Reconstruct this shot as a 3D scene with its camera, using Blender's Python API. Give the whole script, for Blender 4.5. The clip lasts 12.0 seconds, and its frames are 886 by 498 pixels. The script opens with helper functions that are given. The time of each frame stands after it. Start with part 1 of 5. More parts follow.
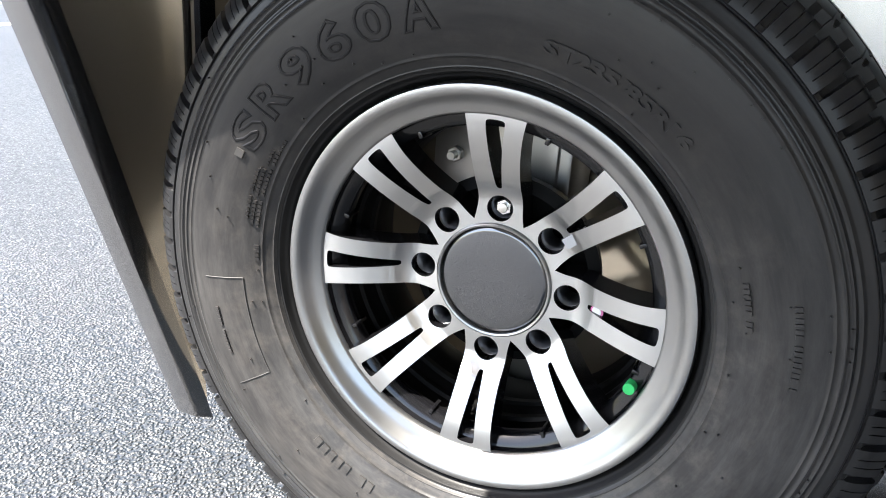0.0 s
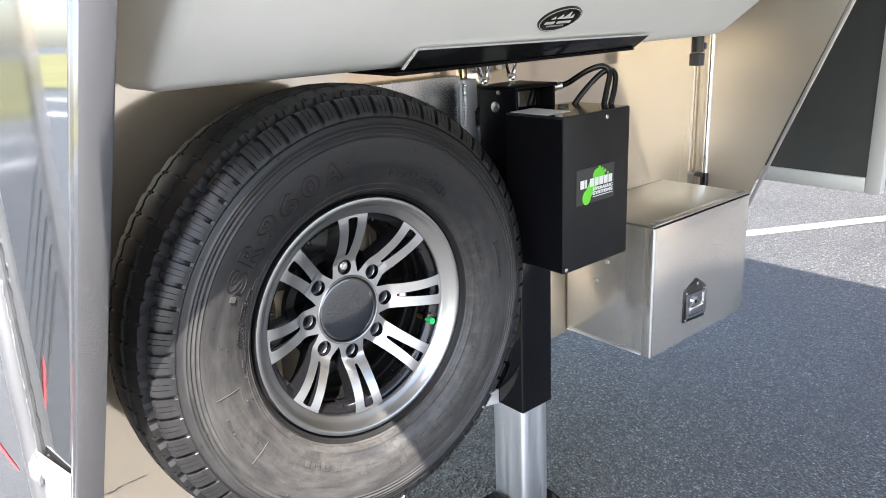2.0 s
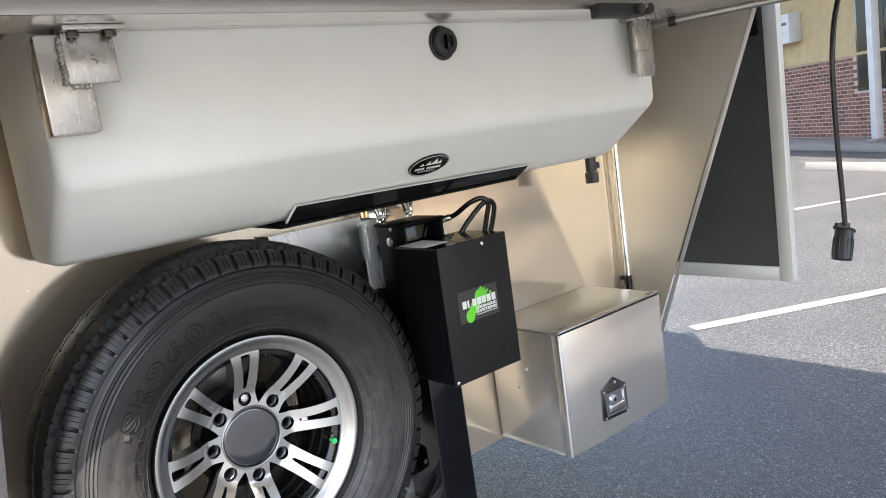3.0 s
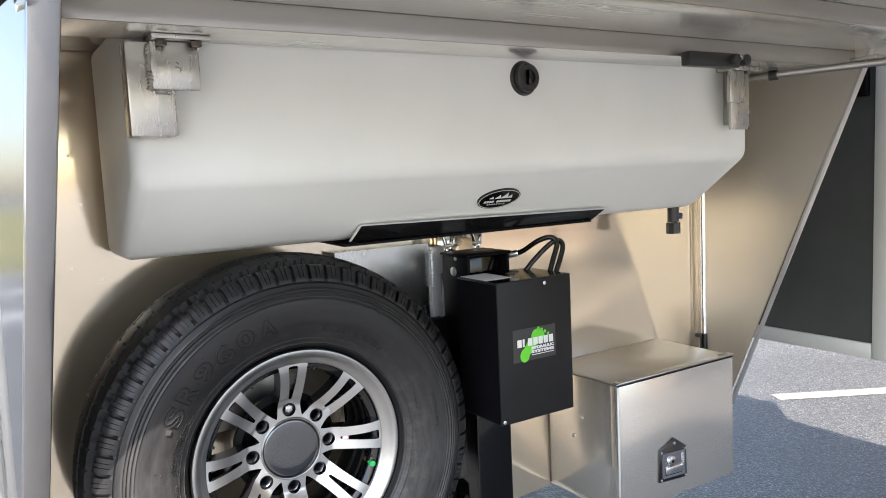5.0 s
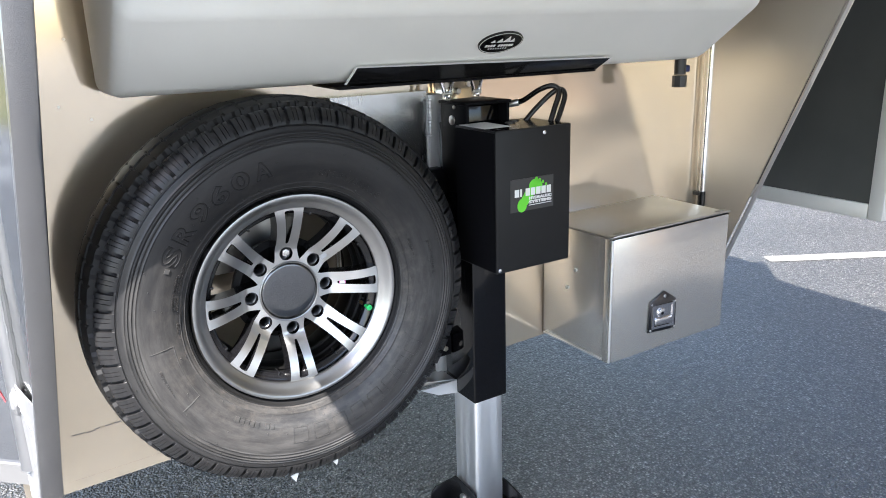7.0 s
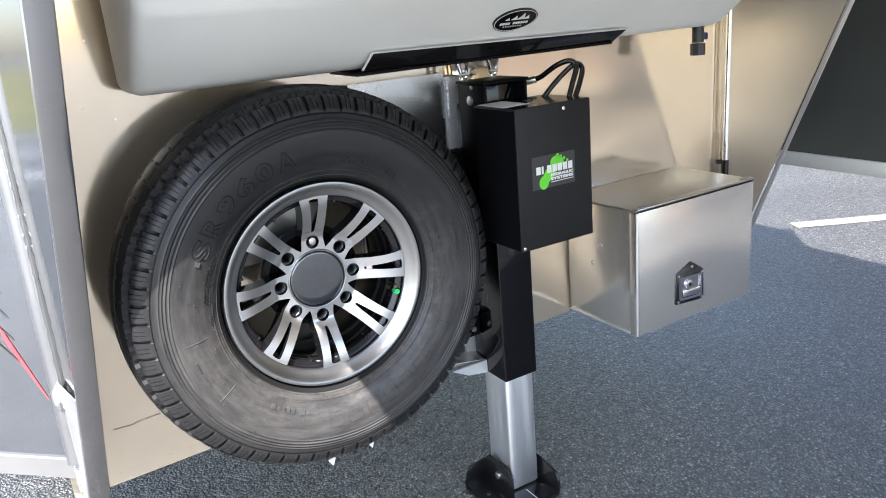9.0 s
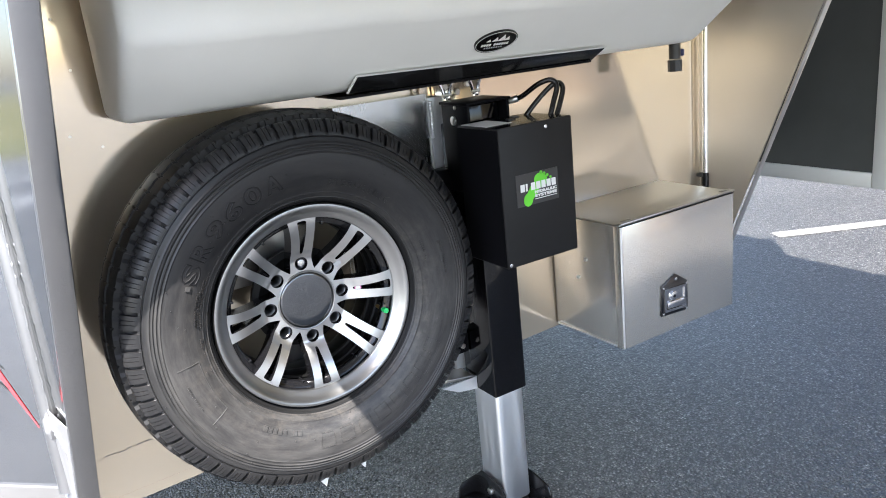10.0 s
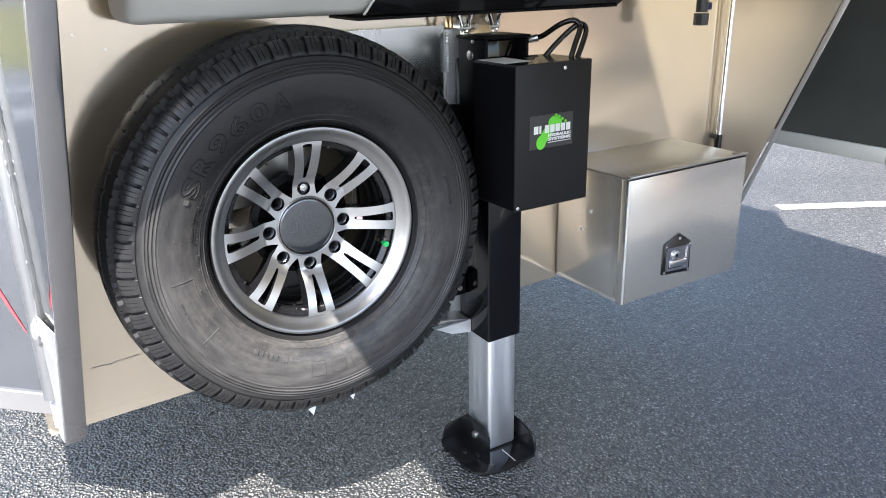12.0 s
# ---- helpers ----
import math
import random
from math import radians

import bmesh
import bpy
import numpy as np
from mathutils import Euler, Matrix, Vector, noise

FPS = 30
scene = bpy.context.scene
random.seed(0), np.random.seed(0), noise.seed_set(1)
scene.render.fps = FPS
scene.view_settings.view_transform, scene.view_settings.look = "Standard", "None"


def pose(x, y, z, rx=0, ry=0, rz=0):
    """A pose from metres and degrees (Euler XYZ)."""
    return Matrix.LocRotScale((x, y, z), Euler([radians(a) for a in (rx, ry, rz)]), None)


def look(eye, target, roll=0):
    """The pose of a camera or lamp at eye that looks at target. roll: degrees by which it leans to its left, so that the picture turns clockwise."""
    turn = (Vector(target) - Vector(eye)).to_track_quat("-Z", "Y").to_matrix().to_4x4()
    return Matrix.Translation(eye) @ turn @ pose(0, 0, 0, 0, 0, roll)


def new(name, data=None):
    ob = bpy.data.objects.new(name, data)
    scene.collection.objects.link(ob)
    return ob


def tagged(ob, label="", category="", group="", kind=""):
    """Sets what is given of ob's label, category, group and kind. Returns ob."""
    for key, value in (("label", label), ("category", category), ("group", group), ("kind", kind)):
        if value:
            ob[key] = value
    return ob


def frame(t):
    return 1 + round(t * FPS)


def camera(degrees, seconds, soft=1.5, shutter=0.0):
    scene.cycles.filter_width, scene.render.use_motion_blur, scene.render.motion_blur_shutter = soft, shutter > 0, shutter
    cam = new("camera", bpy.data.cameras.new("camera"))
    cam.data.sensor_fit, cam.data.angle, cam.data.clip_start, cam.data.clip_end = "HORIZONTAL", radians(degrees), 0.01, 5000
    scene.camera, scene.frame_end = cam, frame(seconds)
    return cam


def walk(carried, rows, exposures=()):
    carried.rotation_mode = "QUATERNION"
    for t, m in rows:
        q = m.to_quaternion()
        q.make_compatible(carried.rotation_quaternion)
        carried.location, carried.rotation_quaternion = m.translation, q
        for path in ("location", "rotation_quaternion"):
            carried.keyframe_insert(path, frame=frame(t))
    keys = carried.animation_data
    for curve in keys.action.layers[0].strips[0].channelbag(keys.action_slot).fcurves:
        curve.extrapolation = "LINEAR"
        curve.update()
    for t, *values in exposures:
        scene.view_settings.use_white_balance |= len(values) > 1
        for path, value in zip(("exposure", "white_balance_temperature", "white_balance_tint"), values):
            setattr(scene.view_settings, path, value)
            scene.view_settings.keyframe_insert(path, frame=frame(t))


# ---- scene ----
cam = camera(61.5, 12.0, soft=0.95)
EXPOSURE = 2.50
PATH = [
    (0, (0.228, 0.15, 1.126), (-0.469, 1.876, 0.394), 4.2),
    (0.5, (-0.098, 0.073, 1.124), (-0.016, 1.939, 0.408), 1.3),
    (1, (-0.357, 0.108, 1.157), (0.253, 1.843, 0.372), -0.2),
    (1.5, (-0.587, -0.032, 1.202), (0.442, 1.535, 0.506), 1.1),
    (2, (-0.691, -0.24, 1.316), (0.534, 1.221, 0.713), -2.8),
    (2.5, (-0.619, -0.42, 1.361), (0.65, 1.047, 0.875), -7.1),
    (3, (-0.581, -0.571, 1.369), (0.659, 0.967, 1.057), -8.1),
    (3.5, (-0.571, -0.611, 1.396), (0.601, 0.996, 1.184), -7.1),
    (5.3, (-0.506, -0.59, 1.363), (0.548, 1.095, 1.137), -2.3),
    (5.5, (-0.496, -0.579, 1.365), (0.567, 1.095, 1.109), -2.3),
    (6, (-0.487, -0.581, 1.367), (0.581, 1.07, 1.001), -2.0),
    (6.5, (-0.504, -0.589, 1.338), (0.548, 1.046, 0.867), -1.9),
    (7, (-0.515, -0.589, 1.327), (0.498, 1.04, 0.76), -1.8),
    (7.5, (-0.529, -0.595, 1.326), (0.445, 1.041, 0.714), -2.1),
    (9.5, (-0.523, -0.593, 1.326), (0.443, 1.054, 0.733), -5.9),
    (10, (-0.536, -0.608, 1.335), (0.459, 1.031, 0.769), -6.1),
    (10.5, (-0.534, -0.6, 1.33), (0.489, 1.035, 0.8), -5.8),
    (11, (-0.547, -0.611, 1.326), (0.48, 1.022, 0.799), -4.6),
    (11.5, (-0.549, -0.596, 1.317), (0.45, 1.027, 0.713), -2.5),
    (12, (-0.543, -0.573, 1.296), (0.437, 1.027, 0.604), -1.4),
]
walk(cam, [(t, look(eye, target, roll)) for t, eye, target, roll in PATH], [(0.0, EXPOSURE - 0.08, 6450, 10.5), (0.5, EXPOSURE + 0.40, 6600, 12.5), (1.0, EXPOSURE + 0.48, 6600, 12.5), (1.5, EXPOSURE + 0.38, 6400, 12.5), (2.2, EXPOSURE + 0.14, 6500, 12.0), (3.0, EXPOSURE - 0.02, 6600, 12.5), (3.5, EXPOSURE - 0.10, 6600, 12.5), (5.4, EXPOSURE - 0.06, 6550, 12.0), (6.0, EXPOSURE - 0.12, 6150, 11.5), (7.5, EXPOSURE - 0.06, 6250, 11.5), (12.0, EXPOSURE - 0.08, 6230, 12.0)])

# ---- light ----
SUN = Vector((-0.488, -0.505, 1.0)).normalized()
world = bpy.data.worlds.new("sky")
scene.world = world
world.use_nodes = True
wn = world.node_tree
sky = wn.nodes.new("ShaderNodeTexSky")
sky.sky_type, sky.sun_disc = "NISHITA", False
sky.sun_elevation, sky.sun_rotation = math.asin(SUN.z), math.atan2(SUN.x, SUN.y)
sky.dust_density = 2.0
wn.links.new(sky.outputs[0], wn.nodes["Background"].inputs[0])
wn.nodes["Background"].inputs[1].default_value = 0.138
lamp = bpy.data.lights.new("sun", "SUN")
lamp.energy, lamp.angle, lamp.color = 4.8, radians(0.5), (1.0, 0.94, 0.85)
sun = new("sun", lamp)
sun.matrix_world = look(SUN * 30, (0, 0, 0))


# ---- materials ----
class Mat:
    """A node material under construction."""

    def __init__(self, name, base=(0.5, 0.5, 0.5), rough=0.5, metal=0.0, **more):
        self.m = bpy.data.materials.new(name)
        self.m.use_nodes = True
        self.t = self.m.node_tree
        self.b = self.t.nodes["Principled BSDF"]
        self.set("Base Color", (*base, 1)).set("Roughness", rough).set("Metallic", metal)
        for key, value in more.items():
            self.set(key.replace("_", " "), value)

    def set(self, socket, value):
        self.b.inputs[socket].default_value = value
        return self

    def node(self, kind, **values):
        n = self.t.nodes.new(kind)
        for key, value in values.items():
            n.inputs[key.replace("_", " ")].default_value = value
        return n

    def link(self, a, b):
        self.t.links.new(a, b)

    def coords(self, scale=(1, 1, 1), world=False):
        out = self.node("ShaderNodeNewGeometry").outputs["Position"] if world else self.node("ShaderNodeTexCoord").outputs["Object"]
        mp = self.node("ShaderNodeMapping")
        mp.inputs["Scale"].default_value = scale
        self.link(out, mp.inputs["Vector"])
        return mp.outputs[0]

    def noise(self, scale, detail=4.0, stretch=(1, 1, 1), world=False, rough=0.55):
        n = self.node("ShaderNodeTexNoise", Scale=scale, Detail=detail, Roughness=rough)
        self.link(self.coords(stretch, world), n.inputs["Vector"])
        return n.outputs["Fac"]

    def ramp(self, fac, stops):
        r = self.node("ShaderNodeValToRGB")
        e = r.color_ramp.elements
        while len(e) < len(stops):
            e.new(0.5)
        for el, (p, c) in zip(e, stops):
            el.position, el.color = p, (*c, 1) if len(c) == 3 else c
        self.link(fac, r.inputs[0])
        return r.outputs[0]

    def span(self, fac, a, b, lo=0.3, hi=0.7):
        r = self.node("ShaderNodeMapRange", From_Min=lo, From_Max=hi, To_Min=a, To_Max=b)
        self.link(fac, r.inputs["Value"])
        return r.outputs[0]

    def mix(self, fac, a, b, blend="MIX"):
        n = self.t.nodes.new("ShaderNodeMix")
        n.data_type, n.blend_type = "RGBA", blend
        for s, v in ((n.inputs[0], fac), (n.inputs[6], a), (n.inputs[7], b)):
            if isinstance(v, (int, float)):
                s.default_value = v
            elif isinstance(v, tuple):
                s.default_value = (*v, 1)
            else:
                self.link(v, s)
        return n.outputs[2]

    def color(self, out):
        self.link(out, self.b.inputs["Base Color"])
        return self

    def rough(self, out):
        self.link(out, self.b.inputs["Roughness"])
        return self

    def bump(self, height, strength=0.3, distance=0.002):
        n = self.node("ShaderNodeBump", Strength=strength, Distance=distance)
        self.link(height, n.inputs["Height"])
        old = self.b.inputs["Normal"].links
        if old:
            self.link(old[0].from_socket, n.inputs["Normal"])
        self.link(n.outputs[0], self.b.inputs["Normal"])
        return self


def metal_sheet(name, tone, rough, stretch, streak=0.06, wave=0.25):
    """Mill-finish aluminium sheet: rolling streaks, handling smudges and a slight oil-canning."""
    k = Mat(name, tone, rough, 1.0)
    fine, blot = k.noise(60, 2, stretch), k.noise(2.3, 2)
    dark, lite = tuple(c * 0.93 for c in tone), tuple(min(1, c * 1.04) for c in tone)
    k.color(k.mix(k.span(blot, 0, 1), dark, lite))
    a = k.span(fine, rough - streak, rough + streak)
    b = k.span(k.noise(4, 2), -0.02, 0.03)
    s = k.node("ShaderNodeMath")
    k.link(a, s.inputs[0])
    k.link(b, s.inputs[1])
    k.rough(s.outputs[0])
    if wave:
        k.bump(k.noise(1.7, 1), wave, 0.008)
    return k.m


def paint(name, tone, rough, grain=400, depth=0.08, spread=0.06, **more):
    k = Mat(name, tone, rough, **more)
    k.color(k.mix(k.span(k.noise(6, 5), 0, 1), tuple(c * 0.9 for c in tone), tuple(min(1, c * 1.08) for c in tone)))
    k.rough(k.span(k.noise(14, 2), max(0.02, rough - spread), rough + spread))
    k.bump(k.noise(grain, 2), depth, 0.0006)
    return k.m


ALU = (0.755, 0.648, 0.500)
m_wall = metal_sheet("mill_aluminium_wall", ALU, 0.092, (1, 1, 0.05), 0.012, 0.10)
m_gusset = metal_sheet("mill_aluminium_gusset", (0.66, 0.625, 0.57), 0.31, (1, 1, 0.06), 0.010, 0.05)
m_plate = metal_sheet("glossy_inner_plate", (0.64, 0.61, 0.56), 0.15, (1, 1, 0.06), 0.012, 0.08)
m_skin = metal_sheet("polished_aluminium", (0.47, 0.48, 0.48), 0.045, (1, 0.05, 1), 0.01, 0.03)
m_trim = metal_sheet("brushed_trim", (0.43, 0.41, 0.38), 0.335, (1, 1, 0.03), 0.02, 0)
m_tube = metal_sheet("edge_tube_aluminium", (0.355, 0.355, 0.36), 0.13, (1, 1, 0.03), 0.012, 0)
m_flange = metal_sheet("folded_flange", (0.58, 0.55, 0.52), 0.345, (1, 1, 0.05), 0.02, 0)
m_stile = metal_sheet("anodised_stile", (0.66, 0.65, 0.60), 0.45, (1, 1, 0.03), 0.03, 0)
m_mount = metal_sheet("mount_plate", (0.60, 0.61, 0.62), 0.34, (1, 1, 0.05), 0.02, 0)
m_backing = metal_sheet("backing_plate", (0.52, 0.525, 0.53), 0.26, (1, 1, 0.05), 0.012, 0)
m_deck = metal_sheet("deck_aluminium", (0.80, 0.785, 0.745), 0.24, (0.03, 1, 1), 0.025, 0.06)
m_tool = metal_sheet("toolbox_aluminium", (0.72, 0.682, 0.625), 0.215, (0.05, 1, 1), 0.012, 0.06)
m_lid = metal_sheet("toolbox_lid_aluminium", (0.66, 0.645, 0.615), 0.36, (0.05, 1, 1), 0.012, 0.06)
m_leg = metal_sheet("leg_zinc", (0.86, 0.87, 0.885), 0.42, (1, 1, 0.03), 0.10)
m_weld = Mat("weld_bead", (0.42, 0.42, 0.42), 0.50, 0.8).m
m_weld_dark = Mat("dull_weld", (0.16, 0.145, 0.13), 0.5, 1.0).m
m_bar = metal_sheet("bright_bar", (0.38, 0.38, 0.385), 0.38, (1, 1, 0.2), 0.03, 0)
m_dull_bar = metal_sheet("ground_weld_bar", (0.36, 0.36, 0.365), 0.46, (1, 1, 0.2), 0.04, 0)
m_chrome = Mat("chrome", (0.82, 0.82, 0.83), 0.10, 1.0).m
m_bolt_dark = paint("dull_bolt", (0.16, 0.14, 0.12), 0.4, Metallic=1.0)
m_bolt = paint("zinc_bolt", (0.62, 0.60, 0.56), 0.35, Metallic=1.0)
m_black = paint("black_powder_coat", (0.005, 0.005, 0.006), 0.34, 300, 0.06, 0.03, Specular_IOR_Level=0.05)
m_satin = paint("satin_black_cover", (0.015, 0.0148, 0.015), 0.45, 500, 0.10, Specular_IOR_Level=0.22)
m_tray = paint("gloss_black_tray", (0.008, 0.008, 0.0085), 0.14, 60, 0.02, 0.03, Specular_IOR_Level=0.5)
m_gloss = paint("gloss_black", (0.003, 0.003, 0.004), 0.07, 120, 0.006, 0.02, Specular_IOR_Level=0.42)
m_plastic = paint("black_plastic", (0.02, 0.02, 0.02), 0.4)
m_hose = paint("black_hose", (0.008, 0.008, 0.008), 0.22)
m_white = paint("white_decal", (0.75, 0.75, 0.73), 0.4)
m_green = paint("green_decal", (0.13, 0.60, 0.03), 0.45)
m_dark_decal = paint("dark_decal", (0.035, 0.034, 0.034), 0.4)
m_red = paint("red_film", (0.65, 0.05, 0.06), 0.3)
m_label = paint("grey_label", (0.40, 0.41, 0.43), 0.35)
m_valve = paint("green_cap", (0.02, 0.48, 0.12), 0.4)
m_brass = paint("brass", (0.55, 0.38, 0.16), 0.3, Metallic=1.0)
m_door = paint("grey_door_panel", (0.060, 0.0625, 0.058), 0.30, 300, 0.03, 0.01)

m_paint_skin = metal_sheet("bright_skin", (0.42, 0.43, 0.45), 0.09, (1, 1, 0.1), 0.02, 0.04)
for sheet_mat, share in ((m_paint_skin, 0.97), (m_wall, 0.72), (m_gusset, 0.76), (m_plate, 0.85), (m_mount, 0.45), (m_trim, 0.90), (m_tube, 0.96), (m_tool, 0.78), (m_stile, 0.35), (m_flange, 0.7), (m_bar, 0.7), (m_deck, 0.72)):
    sheet_mat.node_tree.nodes["Principled BSDF"].inputs["Metallic"].default_value = share
m_white_rail = paint("white_rail", (0.12, 0.12, 0.12), 0.35)
m_bracket = metal_sheet("bracket_aluminium", (0.50, 0.485, 0.45), 0.27, (1, 1, 0.2), 0.06)
m_hub = metal_sheet("dark_hub_steel", (0.165, 0.170, 0.178), 0.07, (1, 1, 0.05), 0.02, 0.05)
m_seat = metal_sheet("lug_seat_steel", (0.34, 0.35, 0.37), 0.34, (1, 1, 1), 0.02, 0)
m_blue = paint("dark_blue_plastic", (0.01, 0.015, 0.08), 0.4)
m_rim_black = paint("gloss_black_wheel", (0.006, 0.006, 0.007), 0.16, 200, 0.03, 0.05)
m_tread = paint("tread_rubber", (0.010, 0.0100, 0.0103), 0.48, 300, 0.15, 0.06, Specular_IOR_Level=0.26)
m_barrel = paint("dull_black_barrel", (0.005, 0.005, 0.005), 0.5, 200, 0.03, 0.05, Specular_IOR_Level=0.1)
m_rubber_letter = paint("letter_rubber", (0.010, 0.010, 0.011), 0.36, Specular_IOR_Level=0.25)
m_rubber_mark = paint("rubbed_rubber", (0.045, 0.0435, 0.042), 0.6)
m_pink = paint("pink_sticker", (0.62, 0.16, 0.38), 0.5)
m_latch = Mat("stainless", (0.085, 0.085, 0.09), 0.14, 1.0).m
m_scuff = paint("scuff", (0.13, 0.12, 0.11), 0.6)
m_line = paint("worn_line_paint", (0.165, 0.162, 0.153), 0.8, 90, 0.3)
m_post = paint("white_post_paint", (0.42, 0.42, 0.42), 0.5)
m_concrete = paint("concrete", (0.17, 0.16, 0.145), 0.85, 60, 0.3)
m_stucco = paint("tan_stucco", (0.36, 0.27, 0.145), 0.9, 90, 0.3)
m_mortar = paint("mortar", (0.36, 0.29, 0.24), 0.95)
m_pane = paint("dark_glass", (0.006, 0.007, 0.008), 0.08, 20, 0.02, 0.02, Specular_IOR_Level=0.2)


def brick_mat():
    k = Mat("red_brick", (0.22, 0.07, 0.045), 0.85)
    info = k.node("ShaderNodeObjectInfo")
    isl = k.node("ShaderNodeNewGeometry")
    s = k.node("ShaderNodeMath")
    s.operation = "ADD"
    k.link(info.outputs["Random"], s.inputs[0])
    k.link(isl.outputs["Random Per Island"], s.inputs[1])
    f = k.node("ShaderNodeMath")
    f.operation = "FRACT"
    k.link(s.outputs[0], f.inputs[0])
    k.color(k.ramp(f.outputs[0], [(0.0, (0.085, 0.036, 0.025)), (0.5, (0.135, 0.056, 0.036)), (1.0, (0.18, 0.080, 0.052))]))
    k.bump(k.noise(50, 4), 0.4, 0.003)
    return k.m


def lawn_mat():
    k = Mat("dry_lawn", (0.2, 0.19, 0.05), 0.95)
    k.color(k.mix(k.span(k.noise(0.25, 6), 0, 1), (0.08, 0.10, 0.03), (0.20, 0.17, 0.07)))
    k.bump(k.noise(25, 4), 0.8, 0.03)
    return k.m


m_brick, m_lawn = brick_mat(), lawn_mat()


def poly_tank():
    k = Mat("white_polyethylene", (0.74, 0.74, 0.71), 0.42)
    k.color(k.mix(k.span(k.noise(3, 3), 0, 1), (0.79, 0.80, 0.77), (0.85, 0.86, 0.83)))
    k.rough(k.span(k.noise(9, 4), 0.36, 0.50))
    k.bump(k.noise(55, 3), 0.10, 0.001)
    k.set("Subsurface Weight", 0.25).set("Subsurface Radius", (0.03, 0.03, 0.03))
    return k.m


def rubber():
    """Black rubber, with dust smeared round the tyre and caked between the moulded rings; the lower half is also
    lightened for its sunlight.
    """
    k = Mat("tyre_rubber", (0.03, 0.03, 0.03), 0.5)
    sep = k.node("ShaderNodeSeparateXYZ")
    k.link(k.coords(), sep.inputs[0])
    flat = k.node("ShaderNodeCombineXYZ")
    k.link(sep.outputs[0], flat.inputs[0])
    k.link(sep.outputs[2], flat.inputs[1])
    ln = k.node("ShaderNodeVectorMath")
    ln.operation = "LENGTH"
    k.link(flat.outputs[0], ln.inputs[0])
    unit = k.node("ShaderNodeVectorMath")
    unit.operation = "NORMALIZE"
    k.link(flat.outputs[0], unit.inputs[0])
    us = k.node("ShaderNodeSeparateXYZ")
    k.link(unit.outputs[0], us.inputs[0])
    far = k.node("ShaderNodeMath")
    far.operation = "MULTIPLY"
    far.inputs[1].default_value = 22.0
    k.link(ln.outputs["Value"], far.inputs[0])
    ring = k.node("ShaderNodeCombineXYZ")
    for i, o in enumerate((us.outputs[0], us.outputs[1], far.outputs[0])):
        k.link(o, ring.inputs[i])
    smear = k.node("ShaderNodeTexNoise", Scale=3.0, Detail=11.0, Roughness=0.72, Distortion=0.25)
    k.link(ring.outputs[0], smear.inputs["Vector"])
    # lighter by height: dust, and the sunlit lower half put into the colour
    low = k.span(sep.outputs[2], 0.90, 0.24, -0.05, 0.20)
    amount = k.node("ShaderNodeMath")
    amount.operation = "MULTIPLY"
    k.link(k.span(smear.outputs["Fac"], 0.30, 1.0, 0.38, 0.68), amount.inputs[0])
    dust_sun = k.node("ShaderNodeMath")
    dust_sun.operation = "MULTIPLY"
    k.link(low, dust_sun.inputs[0])
    k.link(k.span(ln.outputs["Value"], 1.0, 0.30, 0.335, 0.362), dust_sun.inputs[1])
    k.link(dust_sun.outputs[0], amount.inputs[1])
    spots = k.span(k.noise(24, 5, rough=0.7), 0, 0.09, 0.58, 0.80)
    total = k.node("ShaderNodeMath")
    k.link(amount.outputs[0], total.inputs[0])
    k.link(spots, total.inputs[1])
    grime = k.node("ShaderNodeMath")
    grime.operation = "MULTIPLY"
    k.link(k.span(ln.outputs["Value"], 1.0, 0.0, 0.235, 0.330), grime.inputs[0])
    k.link(k.span(k.noise(38, 6, rough=0.7), 0, 0.50, 0.48, 0.68), grime.inputs[1])
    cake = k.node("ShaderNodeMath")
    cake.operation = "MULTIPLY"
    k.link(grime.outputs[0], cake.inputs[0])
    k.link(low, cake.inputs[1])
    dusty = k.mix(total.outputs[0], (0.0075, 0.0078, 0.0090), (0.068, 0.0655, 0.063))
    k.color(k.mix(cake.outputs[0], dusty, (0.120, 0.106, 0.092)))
    k.rough(k.span(k.noise(11, 4), 0.28, 0.42))
    k.set("Specular IOR Level", 0.34)
    k.bump(k.noise(260, 3), 0.10, 0.0006)
    return k.m


